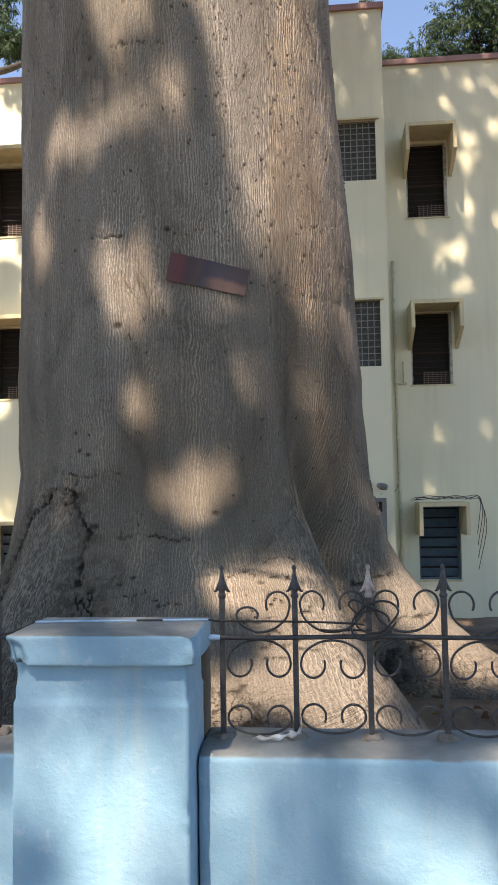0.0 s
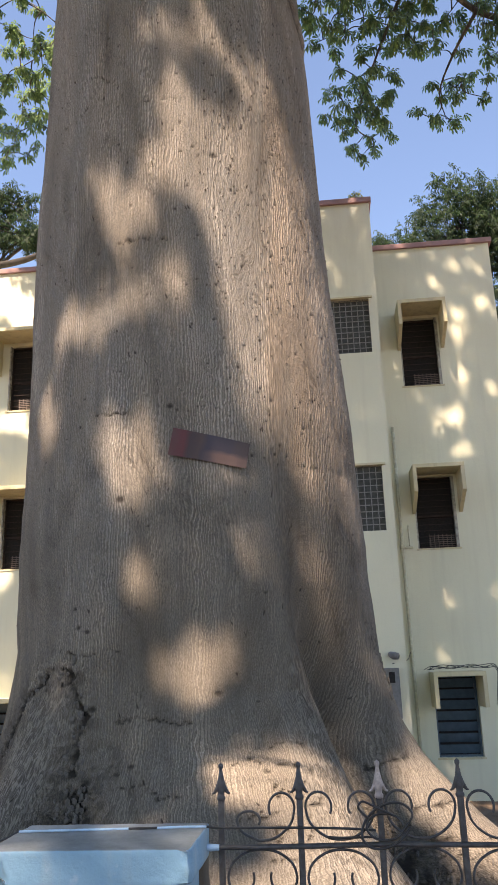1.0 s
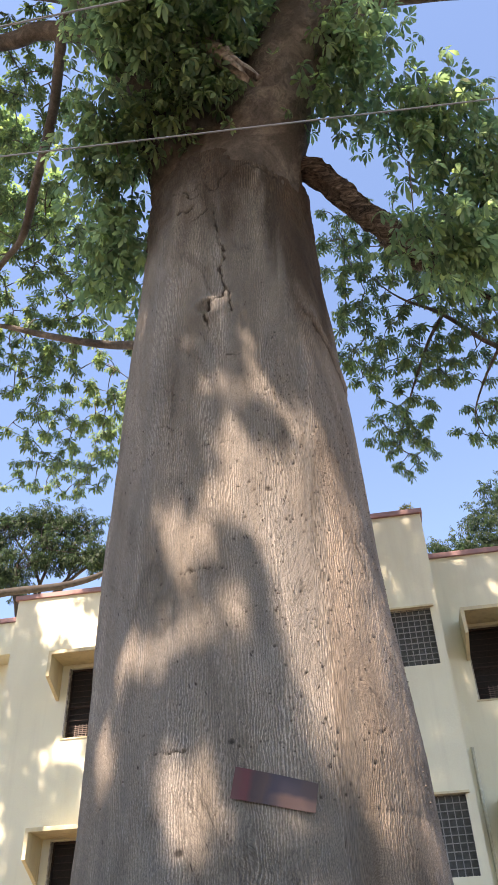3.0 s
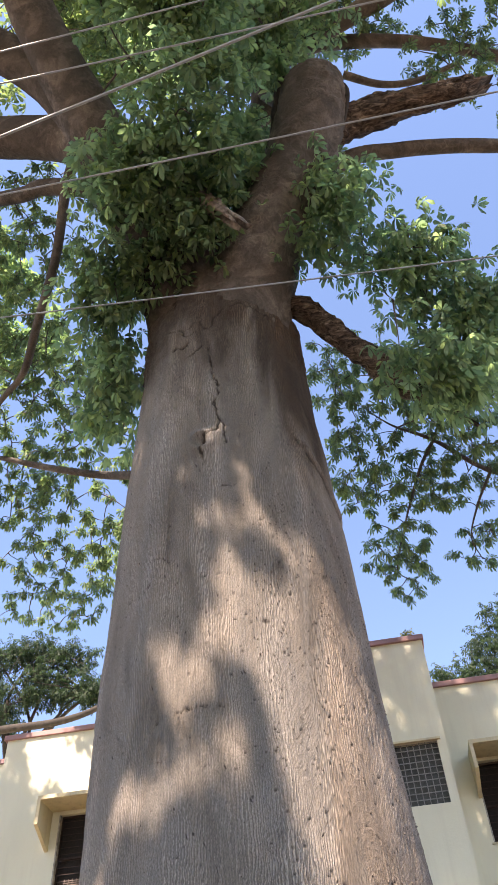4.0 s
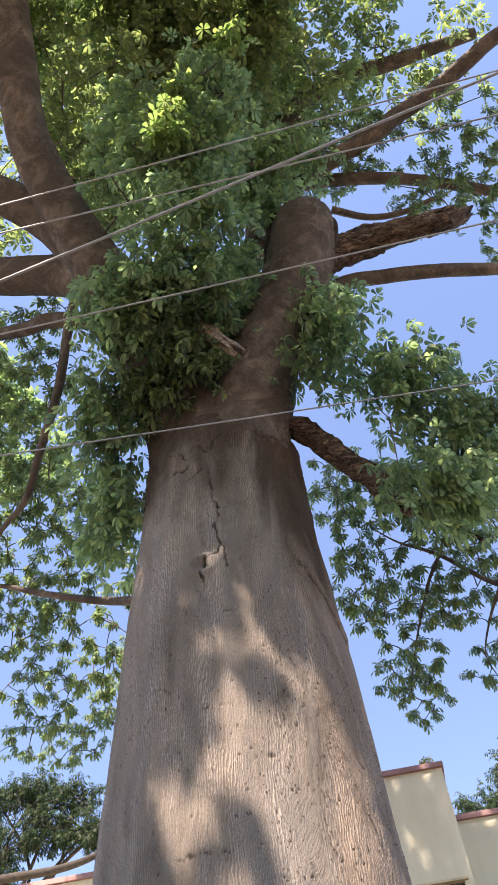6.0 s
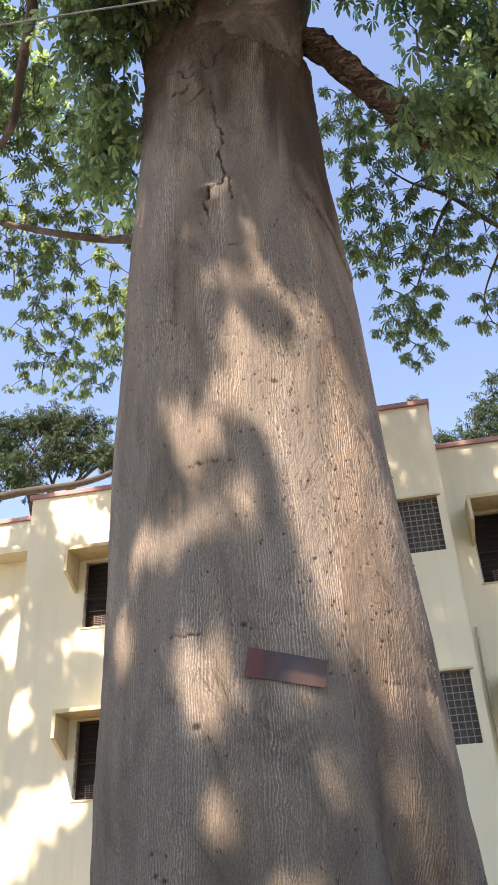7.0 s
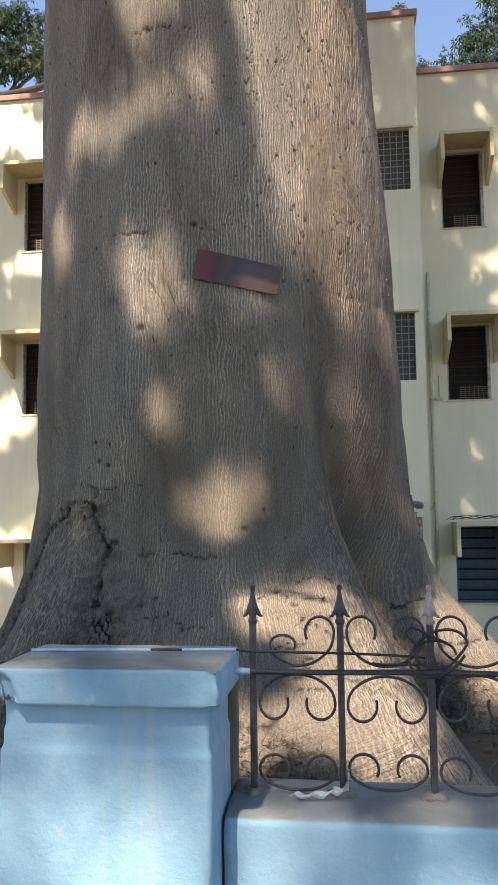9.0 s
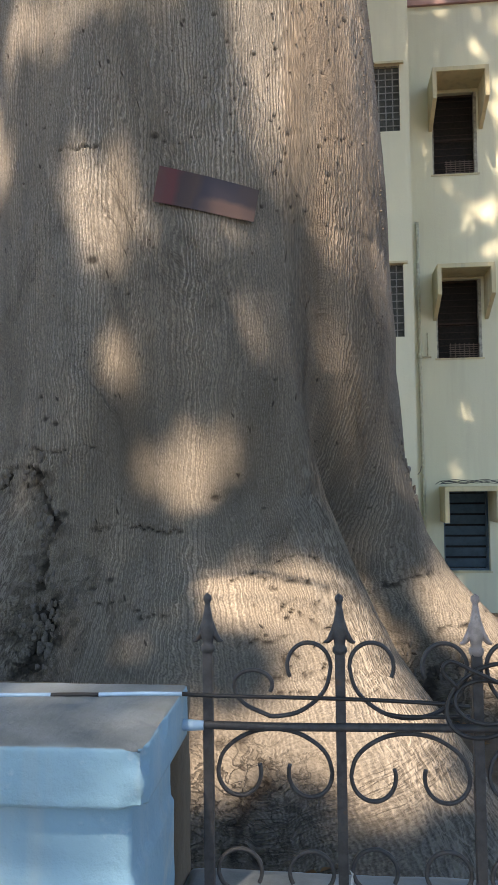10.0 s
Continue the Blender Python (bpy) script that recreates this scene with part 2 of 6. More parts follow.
def pillar_paint():
    m = Mat("blue_limewash", 0.7, 0.3)
    big, grit = m.noise((1, 1, 0.7), 3.0, 5, 0.6, 0.6), m.noise((1, 1, 1), 22, 6, 0.7)
    drip = m.noise((13, 13, 0.9), 1.0, 4, 0.55)
    c = m.ramp(big, (0.3, (0.156, 0.312, 0.425)), (0.5, (0.190, 0.356, 0.472)), (0.7, (0.248, 0.410, 0.515)))
    c = m.mix(m.ramp(drip, (0.55, 0.0), (0.74, 0.36)), c, (0.38, 0.40, 0.35))
    c = m.mix(m.ramp(grit, (0.60, 0.0), (0.72, 0.5)), c, (0.36, 0.45, 0.53))
    # old cream wash showing through where the blue has worn off
    worn = m.noise((2.2, 2.2, 2.6), 1.0, 6, 0.7, 0.6)
    c = m.mix(m.ramp(worn, (0.57, 0.0), (0.68, 0.45)), c, (0.42, 0.46, 0.42))
    # bare, dusty cement on the flat tops
    sep, nor = m.n("ShaderNodeSeparateXYZ"), m.n("ShaderNodeNewGeometry")
    m.put(nor.outputs["Normal"], sep.inputs[0])
    c = m.mix(m.ramp(m.math("ADD", sep.outputs[2], m.math("MULTIPLY", grit, 0.4)), (0.75, 0.0), (1.0, 0.88)), c, m.ramp(m.math("ADD", big, m.math("MULTIPLY", grit, 0.3)), (0.45, (0.115, 0.117, 0.113)), (0.65, (0.185, 0.186, 0.18)), (0.85, (0.255, 0.27, 0.275))))
    return m.done(c, m.math("ADD", grit, m.math("MULTIPLY", m.noise((60, 60, 60), 1.0, 3), 0.5)), 0.0042, 0.85)


def iron_material(name, colour, rust):
    m = Mat(name, 0.6, 0.4, 0.25)
    a = m.noise((1, 1, 1), 45, 5, 0.65)
    c = m.ramp(a, (0.4, colour), (0.6, tuple(v * 1.5 for v in colour)), (0.72, rust))
    return m.done(c, a, 0.002, 0.5)


def plain_material(name, colour, rough=0.7, vary=0.25, size=20.0, metal=0.0, relief=0.002):
    m = Mat(name, rough, 0.35, metal)
    a, b = m.noise((1, 1, 1), size, 4, 0.6), m.noise((1, 1, 1), size * 0.1, 3, 0.6)
    c = m.ramp(a, (0.35, tuple(v * (1 - vary) for v in colour)), (0.65, colour))
    c = m.mix(0.5, c, m.ramp(b, (0.3, 0.75), (0.7, 1.1)), "MULTIPLY")
    return m.done(c, a, relief, 0.5)


def sign_material():
    m = Mat("faded_sign_paint", 0.5, 0.3)
    sep = m.n("ShaderNodeSeparateXYZ")
    m.put(m.co, sep.inputs[0])
    along = m.math("ADD", m.math("MULTIPLY", sep.outputs[0], 1.9), 0.5)
    along = m.math("ADD", along, m.math("MULTIPLY", m.math("SUBTRACT", m.noise((9, 9, 5), 1.0, 4), 0.5), 0.25))
    c = m.ramp(along, (0.0, (0.085, 0.036, 0.036)), (0.14, (0.10, 0.022, 0.026)), (0.24, (0.045, 0.027, 0.03)), (0.36, (0.065, 0.038, 0.036)),
               (0.46, (0.04, 0.032, 0.047)), (0.8, (0.043, 0.035, 0.046)), (1.0, (0.06, 0.04, 0.038)))
    low = m.ramp(m.math("ADD", sep.outputs[2], m.math("MULTIPLY", m.noise((6, 6, 6), 1.0, 3), 0.06)), (0.0, 0.7), (0.03, 0.0))
    c = m.mix(m.math("MULTIPLY", low, m.ramp(along, (0.42, 0.0), (0.6, 1.0))), c, (0.16, 0.09, 0.07))
    return m.done(c, m.noise((40, 40, 40), 1.0, 4), 0.002, 0.4)


def ground_material():
    m = Mat("dusty_earth", 0.95, 0.1)
    a, b, d = m.noise((1, 1, 1), 0.8, 6, 0.6), m.noise((1, 1, 1), 9, 6, 0.7), m.noise((1, 1, 1), 60, 4, 0.6)
    c = m.ramp(a, (0.3, (0.11, 0.078, 0.055)), (0.55, (0.17, 0.125, 0.092)), (0.75, (0.24, 0.20, 0.16)))
    c = m.mix(0.6, c, m.ramp(b, (0.3, 0.6), (0.7, 1.15)), "MULTIPLY")
    return m.done(c, m.math("ADD", b, m.math("MULTIPLY", d, 0.4)), 0.03, 0.8)


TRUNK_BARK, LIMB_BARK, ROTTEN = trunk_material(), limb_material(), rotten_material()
LEAF = leaf_material("green_leaf", (0.110, 0.170, 0.118), (0.185, 0.26, 0.155), (1.15, 1.35, 0.8))
LEAF_SPRAY = leaf_material("spray_leaf", (0.082, 0.132, 0.098), (0.155, 0.215, 0.128), (1.2, 1.35, 0.8))
LEAF_NEAR = leaf_material("drooping_leaf", (0.13, 0.20, 0.152), (0.208, 0.285, 0.185), (1.2, 1.35, 0.9), 0.7)
# brighter and yellower than LEAF, putting sunlight on young leaves into the colour
LEAF_YOUNG = leaf_material("young_leaf", (0.13, 0.21, 0.10), (0.18, 0.26, 0.12), (1.15, 1.25, 0.75), 0.6)
LEAF_HIGH = leaf_material("high_leaf", (0.128, 0.188, 0.118), (0.205, 0.272, 0.145), (1.2, 1.3, 0.8))
LEAF_FAR = leaf_material("dark_leaf", (0.02, 0.04, 0.03), (0.042, 0.068, 0.042), (1.1, 1.25, 0.8))
CREAM = paint_material("cream_wall_paint", (0.62, 0.60, 0.45), (0.44, 0.405, 0.305), 0.5, 0.003, 0.8, 0.3)
CREAM_TRIM = paint_material("cream_shade_paint", (0.53, 0.465, 0.30), (0.25, 0.22, 0.18), 2.0, 0.004, 0.8, 0.55)
PINK = paint_material("pink_coping_paint", (0.30, 0.18, 0.17), (0.2, 0.14, 0.13), 2.0, 0.004, 0.8, 0.4)
BLUE = pillar_paint()
CEMENT = paint_material("bare_brown_cement", (0.13, 0.105, 0.08), (0.06, 0.05, 0.04), 4.0, 0.006, 0.9, 0.7)
CRUMB = bark_material("crumbled_bark", (0.125, 0.112, 0.10), (12, 12, 12), (8, 8, 8))
CRUMB = CRUMB[0].done(CRUMB[1], CRUMB[2], 0.012, 0.8)
FAR_BARK = plain_material("dark_far_bark", (0.045, 0.038, 0.032), 0.9, 0.5, 8)
TORN = plain_material("torn_pale_wood", (0.30, 0.265, 0.235), 0.9, 0.6, 18, 0, 0.01)
RIM = plain_material("dark_bark_rim", (0.045, 0.04, 0.035), 0.9, 0.6, 14, 0, 0.015)
THORN = plain_material("corky_thorn", (0.13, 0.105, 0.086), 0.9, 0.5, 60)
IRON = iron_material("rusty_black_iron", (0.042, 0.042, 0.045), (0.085, 0.066, 0.056))
WHITE_IRON = iron_material("whitish_painted_iron", (0.25, 0.215, 0.205), (0.14, 0.11, 0.095))
CABLE = plain_material("black_cable", (0.03, 0.03, 0.032), 0.5)
CABLE_BLUE = plain_material("blue_painted_cable", (0.36, 0.55, 0.74), 0.6)
WIRE = plain_material("grey_aluminium_wire", (0.36, 0.37, 0.37), 0.55, 0.2, 30, 0.3)
GRILLE = plain_material("grey_window_grille", (0.24, 0.24, 0.22), 0.6)
# dark sheets stand in for the unlit interiors behind stair and room openings
STAIR_DARK = plain_material("dim_stair_sheet", (0.075, 0.08, 0.075), 0.6, 0.4, 12)
DARK = plain_material("dark_window_sheet", (0.022, 0.018, 0.016), 0.95, 0.4, 30)
SCREEN = plain_material("dull_brown_screen", (0.15, 0.115, 0.10), 0.8)
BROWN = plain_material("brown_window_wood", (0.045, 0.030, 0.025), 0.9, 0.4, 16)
JAMB = plain_material("worn_white_jamb", (0.42, 0.40, 0.34), 0.7, 0.6, 12)
LOUVRE = plain_material("blue_painted_louvre", (0.07, 0.115, 0.155), 0.4, 0.3, 10)
PIPE = plain_material("cream_painted_pipe", (0.50, 0.47, 0.34), 0.6)
GREY = plain_material("grey_box_metal", (0.16, 0.16, 0.16), 0.5)
PLASTIC = plain_material("white_plastic_scrap", (0.55, 0.56, 0.56), 0.35)
WEED = leaf_material("yellow_weed", (0.17, 0.17, 0.07), (0.30, 0.28, 0.13), (1.2, 1.2, 0.7))
LITTER = leaf_material("dry_leaf", (0.12, 0.06, 0.03), (0.26, 0.15, 0.075), (0.8, 0.6, 0.4))
EARTH = ground_material()
STONE = plain_material("grey_rubble", (0.19, 0.175, 0.16), 0.9, 0.4, 25, 0, 0.01)
SIGN = sign_material()


# ---- helpers for building ----
def mesh_object(name, verts, faces, mat, parent=None, smooth=False, label=""):
    me = bpy.data.meshes.new(name)
    me.from_pydata([tuple(v) for v in verts], [], [tuple(f) for f in faces])
    me.materials.append(mat)
    if smooth:
        me.polygons.foreach_set("use_smooth", [True] * len(me.polygons))
    me.update()
    ob = new(name, me)
    ob.parent = parent
    if label:
        ob["label"] = label
    return ob


def fast_mesh(name, verts, faces, mat, parent=None, smooth=False, label=""):
    """From numpy arrays: faces all triangles or all quads."""
    me = bpy.data.meshes.new(name)
    n, k = faces.shape
    me.vertices.add(len(verts))
    me.vertices.foreach_set("co", np.ascontiguousarray(verts, dtype=np.float32).ravel())
    me.loops.add(n * k)
    me.loops.foreach_set("vertex_index", np.ascontiguousarray(faces, dtype=np.int32).ravel())
    me.polygons.add(n)
    me.polygons.foreach_set("loop_start", np.arange(0, n * k, k, dtype=np.int32))
    me.polygons.foreach_set("loop_total", np.full(n, k, dtype=np.int32))
    if smooth:
        me.polygons.foreach_set("use_smooth", np.ones(n, dtype=bool))
    me.materials.append(mat)
    me.update(calc_edges=True)
    me.validate()
    ob = new(name, me)
    ob.parent = parent
    if label:
        ob["label"] = label
    return ob


def part(name, bm, material, parent, label="", smooth=False):
    me = bpy.data.meshes.new(name)
    bm.to_mesh(me)
    bm.free()
    me.materials.append(material)
    if smooth:
        me.polygons.foreach_set("use_smooth", [True] * len(me.polygons))
    ob = new(name, me)
    ob.parent = parent
    if label:
        ob["label"] = label
    return ob


def thing(name, place, label, category, group="", kind=""):
    ob = new(name)
    ob.location = place
    ob.empty_display_size = 0.1
    return tagged(ob, label, category, group, kind)


def add_box(bm, x0, x1, y0, y1, z0, z1, bevel=0.0):
    made = bmesh.ops.create_cube(bm, size=1.0)["verts"]
    for v in made:
        v.co = Vector(((x0 + x1) / 2 + v.co.x * (x1 - x0), (y0 + y1) / 2 + v.co.y * (y1 - y0), (z0 + z1) / 2 + v.co.z * (z1 - z0)))
    if bevel:
        edges = list({e for v in made for e in v.link_edges})
        bmesh.ops.bevel(bm, geom=edges, offset=bevel, segments=2, affect="EDGES", profile=0.6)


def box(name, x0, x1, y0, y1, z0, z1, mat, parent, bevel=0.0, label=""):
    bm = bmesh.new()
    add_box(bm, x0, x1, y0, y1, z0, z1, bevel)
    return part(name, bm, mat, parent, label)


def smooth_line(points, steps=8):
    """A Catmull-Rom line through points, of any width."""
    p = np.array(points, float)
    p = np.vstack([2 * p[0] - p[1], p, 2 * p[-1] - p[-2]])
    out = []
    for i in range(1, len(p) - 2):
        for s in np.linspace(0, 1, steps, endpoint=False):
            a, b, c, d = p[i - 1 : i + 3]
            out.append(0.5 * (2 * b + (c - a) * s + (2 * a - 5 * b + 4 * c - d) * s * s + (3 * b - a - 3 * c + d) * s**3))
    out.append(p[-2])
    return np.array(out)


def tube_arrays(points, radii, sides=8, rough=0.0, seed=0, squash=1.0):
    """Vertices and quads of a tube along points, with closed ends (the last ring shrinks to its middle)."""
    rng = np.random.default_rng(seed)
    p = np.asarray(points, float)
    r = np.broadcast_to(np.asarray(radii, float), (len(p),))
    tan = np.gradient(p, axis=0)
    tan /= np.linalg.norm(tan, axis=1)[:, None] + 1e-9
    side = np.cross(tan[0], (0.0, 0.0, 1.0))
    if np.linalg.norm(side) < 0.1:
        side = np.array((1.0, 0.0, 0.0))
    a = np.linspace(0, 2 * math.pi, sides, endpoint=False)
    lump = 1 + rough * (rng.random(sides) - 0.5)
    rings = []
    for i in range(len(p)):
        side = side - tan[i] * (side @ tan[i])
        side /= np.linalg.norm(side)
        up = np.cross(tan[i], side)
        lump = 0.75 * lump + 0.25 * (1 + 2.2 * rough * (rng.random(sides) - 0.5))
        rings.append(p[i] + (r[i] * lump)[:, None] * (np.cos(a)[:, None] * side + squash * np.sin(a)[:, None] * up))
    rings = [p[:1].repeat(sides, 0)] + rings + [p[-1:].repeat(sides, 0)]
    v = np.vstack(rings)
    i, j = np.meshgrid(np.arange(len(rings) - 1), np.arange(sides), indexing="ij")
    k = (j + 1) % sides
    q = np.stack([i * sides + j, i * sides + k, (i + 1) * sides + k, (i + 1) * sides + j], -1).reshape(-1, 4)
    return v, q


def tube(name, points, radii, mat, parent=None, sides=8, rough=0.0, seed=0, label="", squash=1.0):
    v, q = tube_arrays(points, radii, sides, rough, seed, squash)
    return fast_mesh(name, v, q, mat, parent, True, label)


def joined(name, arrays, mat, parent, label="", smooth=True):
    off, vs, qs = 0, [], []
    for v, q in arrays:
        vs.append(v)
        qs.append(q + off)
        off += len(v)
    return fast_mesh(name, np.vstack(vs), np.vstack(qs), mat, parent, smooth, label)


def hash3(i, j, k, seed):
    h = (i * 374761393 + j * 668265263 + k * 2147483647 + seed * 144665) & 0xFFFFFFFF
    h = ((h ^ (h >> 13)) * 1274126177) & 0xFFFFFFFF
    return ((h ^ (h >> 16)) & 0xFFFF) / 65535.0


def vnoise(p, seed=0):
    """Smooth value noise, -1 to 1, at rows of p."""
    f = np.floor(p).astype(np.int64)
    u = p - f
    u = u * u * (3 - 2 * u)
    out = 0.0
    for a in (0, 1):
        for b in (0, 1):
            for c in (0, 1):
                w = (u[:, 0] if a else 1 - u[:, 0]) * (u[:, 1] if b else 1 - u[:, 1]) * (u[:, 2] if c else 1 - u[:, 2])
                out = out + w * hash3(f[:, 0] + a, f[:, 1] + b, f[:, 2] + c, seed)
    return out * 2 - 1


def fbm(p, octaves=4, seed=0):
    out, amp = 0.0, 1.0
    for o in range(octaves):
        out = out + amp * vnoise(p * 2.0**o, seed + o)
        amp *= 0.5
    return out


# ---- ground ----
def ground_height(x, y):
    z = np.interp(y, [-3, 2.4, 2.7, 4.5, 6.5, 8.5, 12.0, 20], [0.0, 0.0, 0.34, 0.30, 0.10, -0.15, -0.52, -0.55])
    return z


def build_ground():
    xs = np.concatenate([[-900, -200, -60, -25], np.linspace(-14, 14, 113), [25, 60, 200, 900]])
    ys = np.concatenate([[-900, -200, -60, -20], np.linspace(-8, 16, 97), [25, 60, 200, 900]])
    gx, gy = np.meshgrid(xs, ys, indexing="ij")
    flat = np.stack([gx.ravel(), gy.ravel(), 0 * gx.ravel()], -1)
    inner = (np.abs(gx.ravel()) < 15) & (gy.ravel() > 2.6) & (gy.ravel() < 17)
    z = ground_height(gx.ravel(), gy.ravel()) + np.where(inner, 0.04 * fbm(flat * 1.7, 4, 3), 0)
    i, j = np.meshgrid(np.arange(len(xs) - 1), np.arange(len(ys) - 1), indexing="ij")
    a = i * len(ys) + j
    q = np.stack([a, a + len(ys), a + len(ys) + 1, a + 1], -1).reshape(-1, 4)
    ob = fast_mesh("ground", np.column_stack([flat[:, :2], z]), q, EARTH, None, True)
    tagged(ob, "dusty brown earth ground, sloping gently to the building", "ground", kind="structure")


build_ground()


# ---- compound wall and pillar ----
WALL_Y0, WALL_Y1, WALL_TOP = 2.33, 2.62, 0.866


def plaster_block(name, x0, x1, y0, y1, z0, z1, mat, parent, cell=0.025, rough=0.003, seed=1, crown=0.0, chips=(), step=0.0, edge=0.009):
    """A plastered block with softly rounded edges, an uneven skin and chips (x, y, z, size, depth)."""
    bm = bmesh.new()
    add_box(bm, x0, x1, y0, y1, z0, z1)
    for axis, (lo, hi) in enumerate(((x0, x1), (y0, y1), (z0, z1))):
        for k in range(1, int((hi - lo) / cell)):
            at = [0, 0, 0]
            no = [0, 0, 0]
            at[axis], no[axis] = lo + k * (hi - lo) / int((hi - lo) / cell), 1
            bmesh.ops.bisect_plane(bm, geom=bm.verts[:] + bm.edges[:] + bm.faces[:], plane_co=at, plane_no=no)
    bm.verts.ensure_lookup_table()
    p = np.array([v.co[:] for v in bm.verts])
    lo, hi = np.array((x0, y0, z0)), np.array((x1, y1, z1))
    mid, half = (lo + hi) / 2, (hi - lo) / 2
    r = min(edge, half.min() * 0.4)
    core = np.clip(p, lo + r, hi - r)
    d = p - core
    n = np.linalg.norm(d, axis=1)
    on = n > 1e-6
    unit = np.where(on[:, None], d / np.maximum(n, 1e-6)[:, None], 0)
    p = np.where(on[:, None], core + unit * r, p)
    skin = rough * (fbm(p * 9.0, 4, seed) + 0.6 * fbm(p * 40.0, 3, seed + 5))
    p = p + unit * skin[:, None]
    if step:
        inward = -np.sign(p - mid) * (np.abs(unit) > 0.5) * (1, 1, 0)
        p = p + inward * (0.006 * np.clip((p[:, 2] - step + 0.004 * vnoise(p * 12.0, seed)) / 0.012, 0, 1))[:, None]
    if crown:
        t = np.clip((p[:, 1] - y0) / (y1 - y0), 0, 1)
        p[:, 2] += np.where(p[:, 2] > z1 - 0.05, crown * np.sin(t * math.pi), 0)
    for cx, cy, cz, size, deep in chips:
        q = (p - (cx, cy, cz)) / size
        w = np.clip(1 - (q**2).sum(1) + 0.5 * fbm(p * 38.0, 3, seed + 9), 0, 1)
        p = p - unit * (deep * np.sqrt(w))[:, None]
    for v, c in zip(bm.verts, p):
        v.co = c
    return part(name, bm, mat, parent, smooth=True)


def build_wall():
    for name, x0, x1 in (("wall_street_east", -0.3425, 9.0), ("wall_street_west", -9.0, -0.80)):
        near0, near1 = (x0, 1.0) if x0 > -0.5 else (-1.7, x1)
        ob = plaster_block(name, near0, near1, WALL_Y0, WALL_Y1, -0.1, WALL_TOP, BLUE, None, 0.02, 0.002, 7, 0.012,
                           [(0.36, 2.33, 0.87, 0.05, 0.012), (-0.9, 2.33, 0.8, 0.09, 0.010), (-1.0, 2.33, 0.72, 0.06, 0.008)])
        tagged(ob, "low pale blue limewashed plaster wall with a dusty cement top", "wall", kind="structure")
        far0, far1 = (1.0, x1) if x0 > -0.5 else (x0, -1.7)
        ob = plaster_block(name, far0, far1, WALL_Y0, WALL_Y1, -0.1, WALL_TOP, BLUE, None, 0.08, 0.002, 9, 0.012)
        tagged(ob, "low pale blue limewashed plaster wall with a dusty cement top", "wall", kind="structure")


def build_pillar():
    root = thing("wall_pillar", (-0.6, 2.4, 0), "pale blue limewashed plaster pillar with a chipped cap, between two fences", "pillar")
    inv = root.matrix_basis.inverted()
    shaft = plaster_block("shaft", -0.847, -0.347, 2.205, 2.49, -0.1, 1.165, BLUE, None, 0.011, 0.0009, 21, 0.0,
                          [(-0.347, 2.205, 0.76, 0.022, 0.006), (-0.347, 2.205, 0.70, 0.014, 0.005), (-0.847, 2.205, 1.12, 0.035, 0.005)], 1.045)
    cap = plaster_block("cap", -0.858, -0.325, 2.178, 2.50, 1.152, 1.237, BLUE, None, 0.0072, 0.0011, 25, 0.0,
                        [(-0.858, 2.178, 1.165, 0.055, 0.024), (-0.82, 2.178, 1.15, 0.03, 0.012), (-0.325, 2.178, 1.237, 0.04, 0.010), (-0.325, 2.30, 1.237, 0.03, 0.006), (-0.325, 2.178, 1.15, 0.03, 0.008)], 0.0, 0.0055)
    back = plaster_block("rear_render", -0.855, -0.343, 2.492, 2.63, -0.1, 1.205, CEMENT, None, 0.03, 0.003, 27)
    for ob in (shaft, cap, back):
        ob.parent = root
        ob.matrix_parent_inverse = inv


build_wall()
build_pillar()


# ---- iron fence ----
FENCE_Y, RAIL_Z, PITCH = 2.47, 1.182, 0.225


def scroll_points(kind, bent=False):
    """One bay's scroll bar, x from post to post; three kinds by height."""
    if kind == "upper":
        cz, r, mid = 1.280, 0.039, 1.195
        arc = [(0.0525 + 0.0365 * math.cos(a), cz + r * math.sin(a)) for a in np.radians(np.linspace(-28, 188, 18))]
    elif kind == "middle":
        cz, r, mid = 1.098, -0.040, 1.170
        arc = [(0.0525 + 0.0365 * math.cos(a), cz + r * math.sin(a)) for a in np.radians(np.linspace(-20, 188, 18))]
    else:
        cz, r, mid = 0.938, 0.036, 0.888
        arc = [(0.0525 + 0.0365 * math.cos(a), cz + r * math.sin(a)) for a in np.radians(np.linspace(-30, 190, 18))]
    def run(cz, arc):
        return arc + [(0.0235, mid + (cz - mid) * 0.60), (0.042, mid + (cz - mid) * 0.32), (0.074, mid + (cz - mid) * 0.08)]
    left = run(cz, arc)
    right = [(PITCH - x, z) for x, z in reversed(left)]
    if bent:                                        # pressed down and inwards on the pillar's side
        left = [(0.030 + x * 0.9, mid + (z - mid) * 0.62) for x, z in left]
    return [(x, 0, z) for x, z in left + [(0.1125, mid)] + right]


